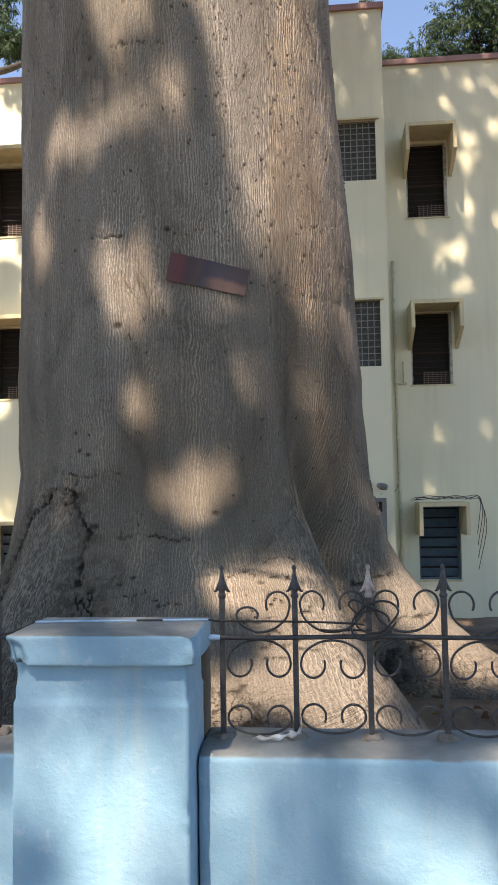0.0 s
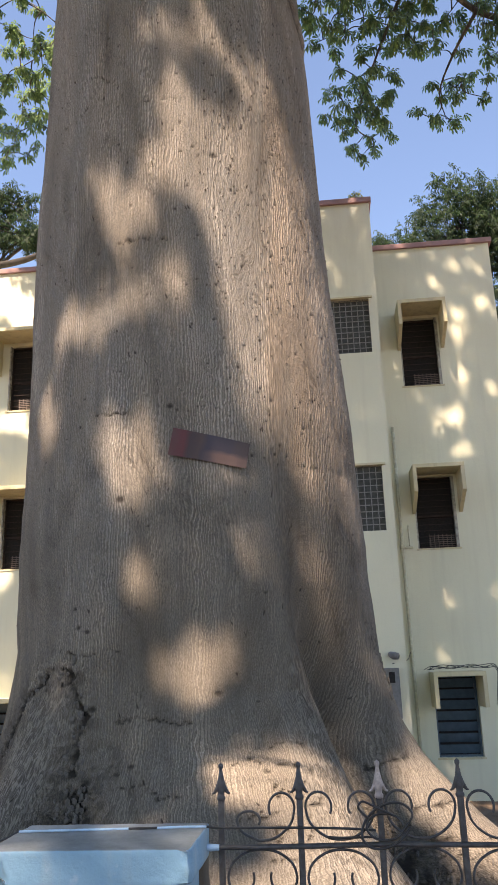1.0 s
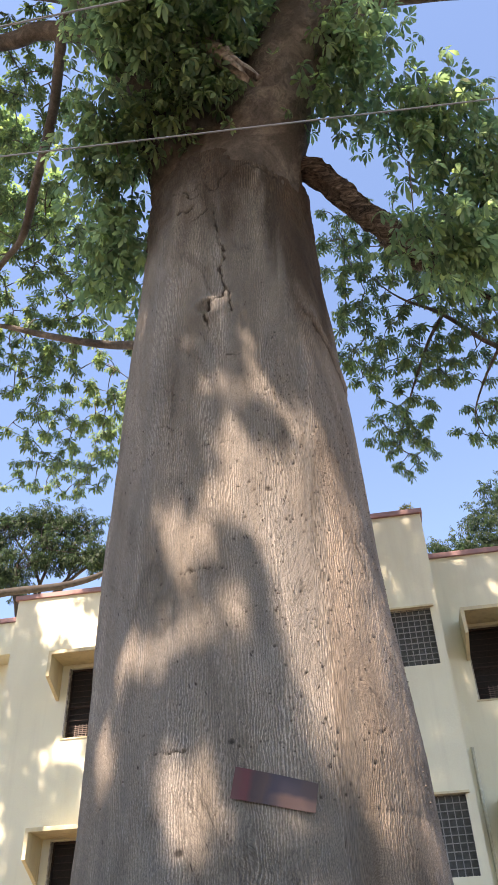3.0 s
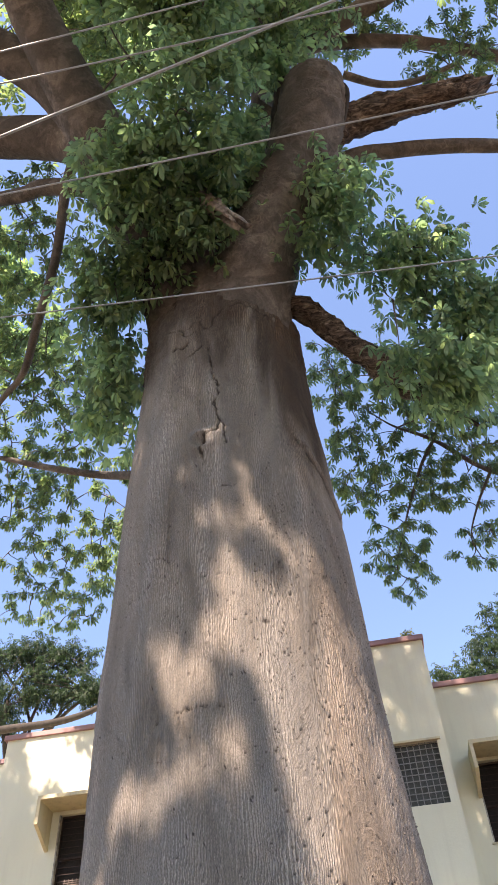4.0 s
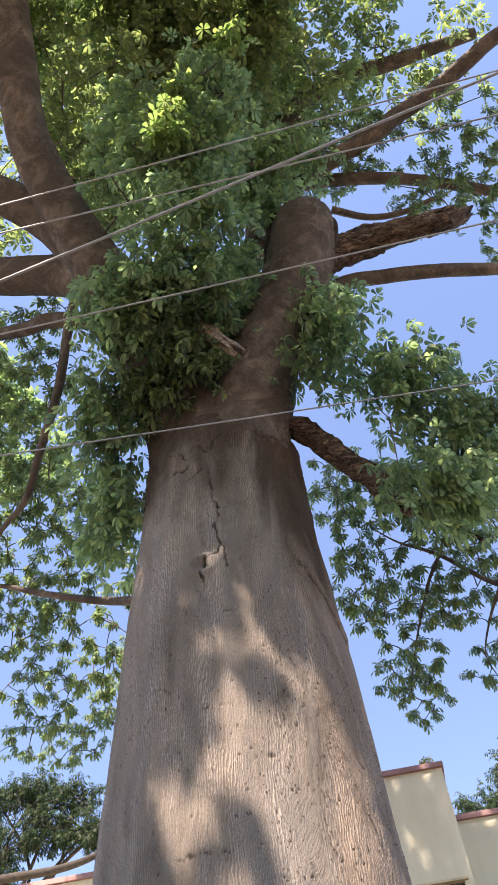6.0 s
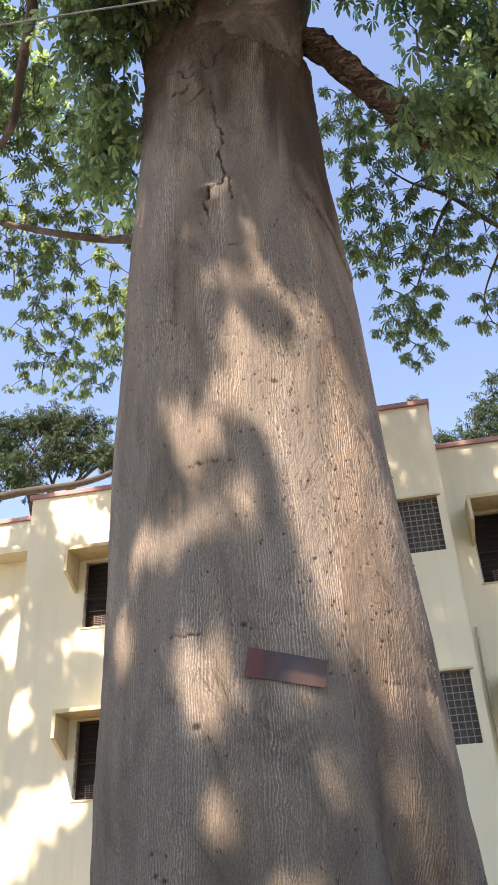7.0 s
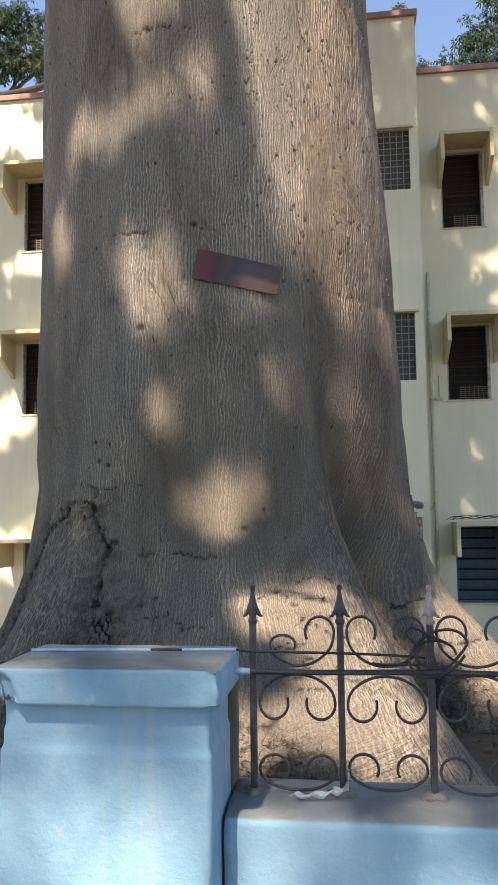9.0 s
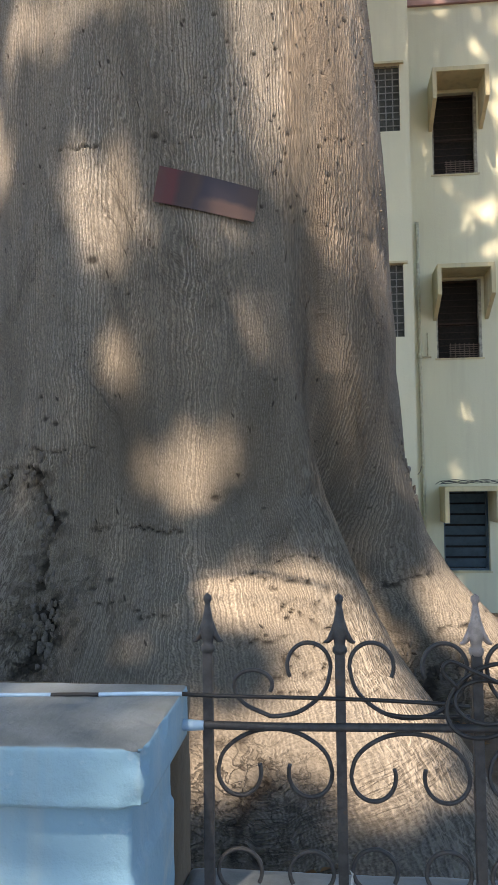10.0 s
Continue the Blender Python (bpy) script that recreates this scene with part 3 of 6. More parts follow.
def finial(parent, x, mat, tall=1.40, lean=0.0):
    """A cast spear head: collar, flared leaves, cone and ball."""
    prof = [(0.010, 1.300), (0.0125, 1.304), (0.0125, 1.310), (0.009, 1.314), (0.010, 1.322), (0.0135, 1.334), (0.011, 1.348), (0.0075, 1.366), (0.005, 1.380), (0.0045, 1.384), (0.0075, 1.390), (0.007, 1.396), (0.0, 1.402)]
    n = 12
    v, f = [], []
    for r, z in prof:
        for k in range(n):
            a = 2 * math.pi * k / n
            v.append((x + r * math.cos(a) + lean * (z - 1.3), FENCE_Y + r * math.sin(a), z))
    for i in range(len(prof) - 1):
        for k in range(n):
            f.append((i * n + k, i * n + (k + 1) % n, (i + 1) * n + (k + 1) % n, (i + 1) * n + k))
    ob = mesh_object("finial", v, f, mat, parent, True)
    for s in (-1, 1):
        pts = smooth_line([(x + s * 0.006, FENCE_Y, 1.352), (x + s * 0.011, FENCE_Y, 1.334), (x + s * 0.019, FENCE_Y, 1.322), (x + s * 0.026, FENCE_Y, 1.319)], 5)
        tube("leaf_arm", pts, np.interp(np.arange(len(pts)), [0, 6, len(pts) - 1], [0.005, 0.0065, 0.002]), mat, ob, 6)
    return ob


def build_fence(name, x_first, count, label, finials, start, end, top=1.305):
    root = thing(name, (x_first, FENCE_Y, 0.9), label, "fence", "street fences")
    inv = root.matrix_basis.inverted()
    made = []
    rng = np.random.default_rng(4)
    for k in range(count):
        x = x_first + PITCH * k
        bm = bmesh.new()
        add_box(bm, x - 0.0085, x + 0.0085, FENCE_Y - 0.0085, FENCE_Y + 0.0085, 0.84, top, 0.0015)
        post = part("post", bm, IRON, None)
        made.append(post)
        lump = bmesh.new()
        bmesh.ops.create_icosphere(lump, subdivisions=3, radius=1.0)
        pts = np.array([c.co[:] for c in lump.verts])
        pts = pts * (1 + 0.5 * fbm(pts * 1.6 + k * 7.0, 3, 41))[:, None] * (0.032, 0.028, 0.022) + (x, FENCE_Y, WALL_TOP + 0.008)
        for c, p in zip(lump.verts, pts):
            c.co = p
        foot = part("mortar_foot", lump, STONE, None, smooth=True)
        foot.parent = post
        if finials:
            white = k == 2
            f = finial(None, x, WHITE_IRON if white else IRON)
            f.parent = post
            if white:
                f["label"] = "whitish painted spear finial"
    shared = {}
    for kind in ("upper", "middle", "lower"):
        v, q = tube_arrays(smooth_line(scroll_points(kind), 4), 0.0038, 6)
        ob = fast_mesh("scroll", v, q, IRON, None, True)
        shared[kind] = ob.data
        bpy.data.objects.remove(ob)
    if finials:
        v, q = tube_arrays(smooth_line(scroll_points("upper", True), 4), 0.0038, 6)
        ob = fast_mesh("scroll", v, q, IRON, None, True)
        shared["bent"] = ob.data
        bpy.data.objects.remove(ob)
    for k in range(count - 1):
        for kind in ("upper", "middle", "lower"):
            ob = new("scroll", shared["bent" if finials and k == 0 and kind == "upper" else kind])
            ob.location = (x_first + PITCH * k, FENCE_Y + 0.002 * rng.standard_normal(), 0.003 * rng.standard_normal())
            made.append(ob)
    rail_pts = [(x, FENCE_Y - 0.011, RAIL_Z + 0.002 * math.sin(x * 9)) for x in np.linspace(start, end, 24)]
    made.append(tube("rail", rail_pts, 0.0072, IRON, None, 8, 0.08, 3))
    for ob in made:
        ob.parent = root
        ob.matrix_parent_inverse = inv
    return root


build_fence("iron_fence", -0.284, 9, "black rusty wrought-iron fence with scrolls and spear finials on the wall", True, -0.36, 1.6)
build_fence("iron_fence", -1.0 - 4 * PITCH, 5, "black rusty wrought-iron fence with plain cut post tops on the wall", False, -2.0, -0.82, 1.285)


def build_cable():
    """A loose cable over the pillar top and along the fence, coiled round a post."""
    root = thing("cable", (-0.3, 2.44, 1.23), "thin black cable over the pillar, coiled round a fence post", "cable")
    inv = root.matrix_basis.inverted()
    y = FENCE_Y - 0.018
    run = smooth_line([(-2.0, y, 1.19), (-1.3, y, 1.183), (-1.0, y, 1.19), (-0.90, 2.40, 1.218), (-0.85, 2.40, 1.2405)], 8)
    over = smooth_line([(-0.85, 2.39, 1.2405), (-0.7, 2.395, 1.2415), (-0.54, 2.41, 1.2405)], 8)
    bare = smooth_line([(-0.54, 2.41, 1.2405), (-0.50, 2.413, 1.241), (-0.46, 2.416, 1.2405)], 4)
    over_end = smooth_line([(-0.46, 2.416, 1.2405), (-0.39, 2.424, 1.241), (-0.322, 2.43, 1.240)], 8)
    along = smooth_line([(-0.322, 2.43, 1.240), (-0.28, y, 1.232), (-0.059, y, 1.230), (0.08, y, 1.226), (0.15, y - 0.004, 1.222)], 8)
    loops = []
    for c in range(2):
        for a in np.linspace(0, 2 * math.pi, 14, endpoint=False):
            rr = 0.040 + 0.016 * c
            tilt = 0.5 + 0.5 * math.sin(2.3 * c)
            loops.append((0.175 + 0.006 * c + rr * 1.25 * math.cos(a), y - 0.012 - 0.004 * c + 0.02 * math.sin(a) * tilt, 1.232 + 0.004 * c + rr * (0.55 + 0.5 * tilt) * math.sin(a + 0.4 * c)))
    tail = [(0.13, y - 0.02, 1.255), (0.105, y - 0.02, 1.282), (0.118, y - 0.02, 1.298), (0.15, y - 0.02, 1.285), (0.20, y - 0.02, 1.262)]
    back = smooth_line([(0.15, y, 1.205), (0.05, y - 0.004, 1.204), (0.02, y, 1.206)], 6)
    for name, pts, mat in (("cable_run", run, CABLE), ("painted_run", over, CABLE_BLUE), ("cable_run", bare, CABLE), ("painted_run", over_end, CABLE_BLUE), ("cable_run", along, CABLE), ("coil", smooth_line(loops, 3), CABLE), ("tail", smooth_line(tail, 6), CABLE), ("cable_run", back, CABLE)):
        ob = tube(name, pts, 0.0035, mat, root, 6)
        ob.matrix_parent_inverse = inv
    ob = tube("painted_rail_end", [(-0.345, y, RAIL_Z), (-0.315, y, RAIL_Z), (-0.29, y, RAIL_Z)], [0.0105, 0.010, 0.008], CABLE_BLUE, root, 8)
    ob.matrix_parent_inverse = inv


def build_scrap():
    """A torn plastic strip caught at the foot of a post."""
    rng = np.random.default_rng(8)
    spine = smooth_line([(-0.045, 2.452, 0.935), (-0.05, 2.445, 0.903), (-0.085, 2.43, 0.896), (-0.14, 2.42, 0.89), (-0.19, 2.42, 0.89)], 8)
    v, f = [], []
    for i, p in enumerate(spine):
        w = 0.018 * (1 - 0.6 * i / len(spine))
        for s in np.linspace(-1, 1, 5):
            v.append((p[0] + 0.002 * rng.standard_normal(), p[1] + 0.006 * abs(s) + 0.004 * math.sin(i * 1.3 + 2 * s), p[2] + w * s * 0.6 + 0.004 * math.sin(i * 0.9 + s)))
    for i in range(len(spine) - 1):
        for k in range(4):
            f.append((i * 5 + k, i * 5 + k + 1, i * 5 + k + 6, i * 5 + k + 5))
    ob = mesh_object("plastic_scrap", v, f, PLASTIC, None, True)
    tagged(ob, "crumpled whitish plastic strip tied to a fence post", "litter")


build_cable()
build_scrap()


# ---- the great tree ----
Z_RING = [0.0, 0.5, 1.0, 1.6, 2.0, 2.5, 3.0, 3.5, 4.0, 4.5, 5.0, 5.5, 6.0, 6.5, 7.0, 7.5, 8.0, 8.5, 9.0, 9.4, 9.9]
X_RING = [-1.0, -1.0, -1.0, -1.01, -1.02, -1.02, -1.03, -1.02, -1.02, -1.02, -1.02, -1.0, -0.98, -0.97, -0.96, -0.95, -0.95, -0.94, -0.93, -0.92, -0.88]
Y_RING = [6.45, 6.45, 6.45, 6.46, 6.44, 6.42, 6.40, 6.31, 6.22, 6.12, 6.04, 5.93, 5.83, 5.73, 5.62, 5.54, 5.49, 5.44, 5.40, 5.37, 5.32]
R_RING = [1.42, 1.38, 1.36, 1.38, 1.40, 1.40, 1.37, 1.34, 1.30, 1.26, 1.235, 1.19, 1.15, 1.115, 1.07, 1.03, 0.995, 0.97, 0.955, 0.955, 0.90]


def bell(a, centre, left, right):
    d = (a - centre + 180) % 360 - 180
    return np.exp(-0.5 * (d / np.where(d < 0, left, right)) ** 2)


def trunk_radius(a, z):
    """Radius at angle a (degrees, 0 towards the street, positive to the east) and height z."""
    r = np.interp(z, Z_RING, R_RING)
    front = np.interp(z, [0.2, 0.8, 1.5, 2.4], [32.5, 33.5, 33, 28])
    r = r + np.interp(z, [0, 0.2, 0.8, 1.5, 2.0, 2.6], [1.9, 1.6, 0.74, 0.18, 0.08, 0.0]) * bell(a, front, 17, 5.5)
    r = r + np.interp(z, [0, 0.27, 0.77, 1.24, 1.7, 2.3], [1.2, 0.9, 0.52, 0.22, 0.07, 0.0]) * bell(a, 83, 11, 14)
    r = r + np.interp(z, [0, 0.2, 0.8, 1.5, 2.0], [1.5, 1.15, 0.48, 0.09, 0.0]) * bell(a, np.interp(z, [0, 1.5], [-35, -30]), 12, 9)
    r = r + np.interp(z, [0, 0.41, 0.8, 1.2, 1.8], [0.85, 0.50, 0.27, 0.12, 0.0]) * bell(a, -68, 11, 12)
    r = r + np.interp(z, [0, 0.5, 1.2, 2.0], [1.6, 0.75, 0.10, 0.0]) * bell(a, 6, 17, 14)
    r = r + np.interp(z, [0, 0.3, 0.6, 1.0], [1.0, 0.62, 0.26, 0.0]) * bell(a, 69, 9, 10)
    for back in (135, 180, 228):
        r = r + np.interp(z, [0, 0.5, 1.2, 2.2], [1.0, 0.5, 0.15, 0.0]) * bell(a, back, 13, 13)
    groove = np.interp(z, [0.4, 1.2, 2.2, 3.4], [61, 56, 43, 36])
    r = r - np.interp(z, [0.0, 0.5, 1.2, 2.2, 3.4, 4.2], [0.30, 0.46, 0.42, 0.15, 0.03, 0.0]) * bell(a, groove, 6.5, 11)
    return r


def trunk_centre(z):
    return np.interp(z, Z_RING, X_RING), np.interp(z, Z_RING, Y_RING)


def crack_field(a, z, lines, widen=0.48):
    """How deep (0 to 1) each point lies in one of the cracks: rows of (angles and heights, width in metres)."""
    out = np.zeros_like(a)
    r = np.interp(z, Z_RING, R_RING)
    for pts, width in lines:
        pts = smooth_line(pts, 6)
        best = np.full(a.shape, 9.0)
        near = (z > pts[:, 1].min() - 0.2) & (z < pts[:, 1].max() + 0.2) & (a > pts[:, 0].min() - 8) & (a < pts[:, 0].max() + 8)
        idx = np.nonzero(near)[0]
        if len(idx) == 0:
            continue
        u, w = np.radians(a[idx]) * r[idx], z[idx]
        d = np.full(len(idx), 9.0)
        for (a0, z0), (a1, z1) in zip(pts[:-1], pts[1:]):
            rr = np.interp((z0 + z1) / 2, Z_RING, R_RING)
            p0, p1 = np.array((math.radians(a0) * rr, z0)), np.array((math.radians(a1) * rr, z1))
            e = p1 - p0
            t = np.clip(((u - p0[0]) * e[0] + (w - p0[1]) * e[1]) / (e @ e + 1e-9), 0, 1)
            d = np.minimum(d, np.hypot(u - p0[0] - t * e[0], w - p0[1] - t * e[1]))
        best[idx] = d
        out = np.maximum(out, np.clip(1 - best / (widen * width), 0, 1))
    return out


# cracks: angle, height along each, and width
CRACKS = [
    ([(-26, 1.66), (-22, 1.45), (-20, 1.25), (-20.5, 1.05), (-18, 0.93)], 0.05),
    ([(-18, 1.02), (-16.5, 0.86), (-17, 0.7)], 0.15),
    ([(-34, 1.62), (-42, 1.5), (-47, 1.3), (-52, 1.15), (-56, 0.95)], 0.085),
    ([(-50, 1.2), (-55, 1.0), (-56, 0.8)], 0.11),
    ([(-12, 1.33), (-4, 1.36), (4, 1.34), (8, 1.33)], 0.014),
    ([(-17, 1.08), (-13, 1.09), (-10, 1.07)], 0.014),
    ([(-27, 1.75), (-20, 1.78), (-12, 1.77)], 0.014),
    ([(-27, 1.58), (-24, 1.6)], 0.02),
    ([(-10, 0.98), (-2, 1.0), (6, 0.97)], 0.012),
    ([(8, 0.64), (12, 0.6), (15, 0.62)], 0.022),
    ([(14, 0.62), (15.5, 0.52), (13, 0.42), (14, 0.34)], 0.035),
    ([(5, 0.52), (9, 0.48), (12, 0.5)], 0.02),
    ([(19, 0.74), (23, 0.76), (27, 0.73)], 0.014),
    ([(22, 0.97), (26, 0.95), (29, 0.96)], 0.012),
    ([(14.2, 0.847), (15.3, 0.871), (17.3, 0.877), (19.4, 0.886), (20.6, 0.906), (21.1, 0.884)], 0.016),
    ([(16.3, 0.809), (18.2, 0.818), (21.4, 0.812)], 0.012),
    ([(22.8, 0.882), (25.2, 0.899), (26, 0.88)], 0.012),
    ([(21.3, 0.806), (23.5, 0.821), (26.3, 0.832)], 0.011),
    ([(22.6, 1.196), (26.4, 1.219), (30, 1.202)], 0.011),
    ([(15, 1.1), (19, 1.12), (24, 1.1), (27, 1.11)], 0.010),
    ([(18, 1.03), (22, 1.02), (26, 1.04)], 0.010),
    ([(-25, 8.6), (-18, 8.54), (-12, 8.62)], 0.035),
    ([(-20, 8.92), (-16, 8.72), (-10, 8.76)], 0.03),
    ([(6, 7.35), (8.5, 7.2), (8, 7.02)], 0.02),
    ([(-8, 5.62), (0, 5.66), (8, 5.62)], 0.009),
    ([(-42, 5.75), (-34, 5.7), (-26, 5.74)], 0.013),
    ([(5, 6.55), (9, 6.53), (13, 6.55)], 0.012),
    ([(-22, 4.55), (-8, 4.62), (4, 4.6)], 0.008),
    ([(-20, 3.35), (-14, 3.38), (-9, 3.36)], 0.014),
    ([(-5, 6.95), (-2, 7.12), (4, 7.2), (6, 7.35), (2, 7.55), (6.5, 7.75), (3, 8.0), (1, 8.25), (0, 8.42)], 0.03),
    ([(-3, 6.8), (-4, 7.0), (-2, 7.15)], 0.03),
    ([(-30, 8.95), (-18, 8.85), (-8, 8.9), (0, 8.8), (8, 9.05), (22, 9.15), (40, 9.05)], 0.03),
    ([(-14, 8.35), (-8, 8.42), (-3, 8.5)], 0.03),
    ([(47, 7.22), (58, 7.02), (68, 6.82), (76, 6.65)], 0.035),
    ([(-35, 5.9), (-26, 5.96), (-18, 5.9)], 0.012),
    ([(72, 0.5), (66, 0.42), (62, 0.3), (60, 0.15)], 0.06),
    ([(78, 1.0), (72, 0.95), (67, 0.9)], 0.02),
    ([(82, 0.75), (76, 0.72), (70, 0.66)], 0.018),
]


def build_thorns(root, skin, zz, ang):
    """Small corky thorns in loose upright rows, thickest on the eastern flank."""
    rng = np.random.default_rng(57)
    places = []
    for _ in range(40):
        a, z = rng.normal(36, 18), rng.uniform(3.6, 6.1)
        for _ in range(rng.integers(4, 15)):
            places.append((a + rng.normal(0, 1.1), z))
            z += rng.uniform(0.03, 0.15)
    for _ in range(16):
        a, z = rng.uniform(62, 86), rng.uniform(3.0, 5.8)
        for _ in range(rng.integers(4, 12)):
            places.append((a + rng.normal(0, 0.4), z))
            z += rng.uniform(0.025, 0.08)
    places += [(rng.uniform(-65, 80), rng.uniform(1.6, 6.6)) for _ in range(120)]
    vs, fs = [], []
    for a, z in places:
        p = skin[np.searchsorted(zz, z), np.searchsorted(ang[:500], a)]
        u = math.radians(a)
        out, side = np.array((math.sin(u), -math.cos(u), 0.12)), np.array((math.cos(u), math.sin(u), 0.0))
        size = rng.uniform(0.0035, 0.0085)
        tall = size * rng.uniform(0.9, 1.7)
        ring = [p + size * k * (side * math.cos(t) + np.array((0, 0, 1.25)) * math.sin(t)) * rng.uniform(0.85, 1.15) + out * tall * d
                for k, d in ((1.0, -0.35), (0.62, 0.55)) for t in np.linspace(0, 2 * math.pi, 6, endpoint=False)]
        o = 13 * len(vs)
        vs.append(np.array(ring + [p + out * tall + np.array((0, 0, -0.3 * size))]))
        for k in range(6):
            j = (k + 1) % 6
            fs += [(o + k, o + j, o + 6 + j), (o + k, o + 6 + j, o + 6 + k), (o + 6 + k, o + 6 + j, o + 12)]
    ob = fast_mesh("thorn", np.vstack(vs), np.array(fs), THORN, root, False, "small dark corky thorns in rows")
    ob["kind"] = "stuff"


def build_trunk(root):
    ang = np.concatenate([np.linspace(-102, 102, 500), np.linspace(102, 258, 92)[1:-1]])
    zz = np.concatenate([np.linspace(-0.25, 4.5, 460), np.linspace(4.5, 9.9, 400)[1:]])
    n, m = len(zz), len(ang)
    z, a = [g.ravel() for g in np.meshgrid(zz, ang, indexing="ij")]
    cx, cy = trunk_centre(z)
    rad = np.radians(a)
    r = trunk_radius(a, z)
    ux, uy = np.sin(rad), -np.cos(rad)
    base = np.stack([ux * r, uy * r, z], -1)
    r = r + 0.022 * fbm(base * (0.9, 0.9, 0.35), 2, 11)                       # slow swells
    r = r + 0.010 * fbm(base * (3.2, 3.2, 1.6), 3, 12)
    warp = base + 0.05 * np.stack([vnoise(base * 3.0, 13), vnoise(base * 3.0, 14), vnoise(base * 1.3, 15)], -1)
    ridge = 1 - np.abs(vnoise(warp * (27, 27, 3.4), 16))                       # long wavy ridges
    root_side = np.clip((1.7 - z) / 1.2, 0, 1)
    r = r + 0.0035 * ridge * (1 - 0.5 * root_side)
    net = 1 - np.abs(vnoise(warp * (30, 30, 9), 17))
    r = r + 0.005 * net * np.clip(bell(a, -33, 8, 8) + 0.6 * bell(a, np.interp(z, [0.4, 1.0, 2.0], [28, 31, 37]), 3, 4), 0, 1) * root_side
    r = r + 0.0018 * vnoise(base * (60, 60, 24), 18)
    # rings of old leaf scars: faint level creases
    crease = np.clip(1 - np.abs(vnoise(base * (0.7, 0.7, 4.5), 19)) * 22, 0, 1) * np.clip(vnoise(base * (1.6, 1.6, 1.2), 20) + 0.1, 0, 1)
    r = r - 0.0025 * crease
    # small pits
    rng = np.random.default_rng(5)
    pits = np.zeros_like(r)
    places = [(-11.5, 2.76, 0.032), (20.5, 5.23, 0.03), (3.5, 3.38, 0.022), (-24, 1.93, 0.02), (-21, 1.9, 0.02), (-25.5, 2.05, 0.016), (14, 1.5, 0.022), (-18, 1.42, 0.025), (-6, 1.1, 0.02)]
    places += [(rng.uniform(-80, 80), rng.uniform(0.6, 8.5), rng.uniform(0.006, 0.011)) for _ in range(90)]
    places += [(rng.normal(32, 16), rng.uniform(3.0, 6.4), rng.uniform(0.007, 0.013)) for _ in range(170)]
    for pa, pz, size in places:
        i0, i1 = np.searchsorted(zz, (pz - 0.06, pz + 0.06))
        if i1 <= i0:
            continue
        s = slice(i0 * m, i1 * m)
        rr = np.interp(pz, Z_RING, R_RING)
        d = np.hypot(np.radians(a[s] - pa) * rr, (z[s] - pz) * 1.4) / size
        pits[s] = np.maximum(pits[s], np.clip(1.3 - d, 0, 1))
    jag = np.stack([a + 1.4 * fbm(base * 8.0, 3, 23) + 0.8 * vnoise(base * 34.0, 33), z + 0.03 * fbm(base * 9.0, 3, 24) + 0.016 * vnoise(base * 36.0, 34)])
    cracks = crack_field(jag[0], jag[1], CRACKS) * np.clip(0.75 + 0.9 * vnoise(base * 14.0, 28), 0, 1)
    crumble = crack_field(jag[0], jag[1], CRACKS[:4], 3.0)
    torn = np.clip(bell(a, -54, 7, 9) * np.clip((1.5 - z) / 0.5, 0, 1) + bell(a, -18, 5, 4) * np.clip((1.1 - z) / 0.3, 0, 1), 0, 1)
    torn = torn + 0.9 * bell(a, 63, 6, 7) * np.clip((0.75 - z) / 0.3, 0, 1) + 0.8 * bell(a, 46, 4, 4) * np.clip((0.65 - z) / 0.3, 0, 1) + 0.9 * bell(a, 13.5, 6, 4) * np.clip((0.64 - z) / 0.12, 0, 1)
    r = r - 0.010 * pits - 0.022 * np.clip(cracks * 1.6, 0, 1) + 0.016 * torn * fbm(base * 13.0, 4, 25) + 0.016 * crumble * (np.abs(fbm(base * 22.0, 3, 29)) * 2 - 0.6)
    r = r + np.clip((z - 8.4) / 0.5, 0, 1) * (0.035 * fbm(base * 3.5, 3, 27) + 0.02 * fbm(base * 9.0, 3, 35))
    # a swollen lip along the torn seam high on the eastern flank
    r = r + 0.035 * crack_field(jag[0], jag[1], [([(52, 7.22), (62, 7.03), (71, 6.85), (78, 6.7)], 0.22)])
    # the knot with its lip
    d = np.hypot(np.radians(a + 4) * 1.05, z - 7.07)
    r = r + 0.035 * np.exp(-((d - 0.10) / 0.05) ** 2) - 0.03 * np.exp(-((d / 0.05) ** 2))
    # round the top over
    r = r * np.sqrt(np.clip((9.98 - z) / 0.5, 0.02, 1))
    v = np.stack([cx + ux * r, cy + uy * r, z], -1)
    i, j = np.meshgrid(np.arange(n - 1), np.arange(m), indexing="ij")
    k = (j + 1) % m
    q = np.stack([i * m + j, i * m + k, (i + 1) * m + k, (i + 1) * m + j], -1).reshape(-1, 4)
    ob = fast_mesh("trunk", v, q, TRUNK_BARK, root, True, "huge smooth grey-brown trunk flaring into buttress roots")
    build_thorns(root, v.reshape(n, m, 3), zz, ang)
    # distance round and along the bark, for its grain
    rr = r.reshape(n, m)
    step = np.hypot(np.diff(zz)[:, None], np.diff(rr, axis=0)).clip(0, 0.06)
    run = np.vstack([np.zeros((1, m)), np.cumsum(step, 0)]) - 0.25
    round_ = np.radians(a) * np.interp(z, [0, 1, 2, 9.9], [1.75, 1.5, 1.4, 1.1])
    grain = ob.data.attributes.new("grain", "FLOAT_VECTOR", "POINT")
    grain.data.foreach_set("vector", np.stack([round_, 0 * z, run.ravel()], -1).astype(np.float32).ravel())
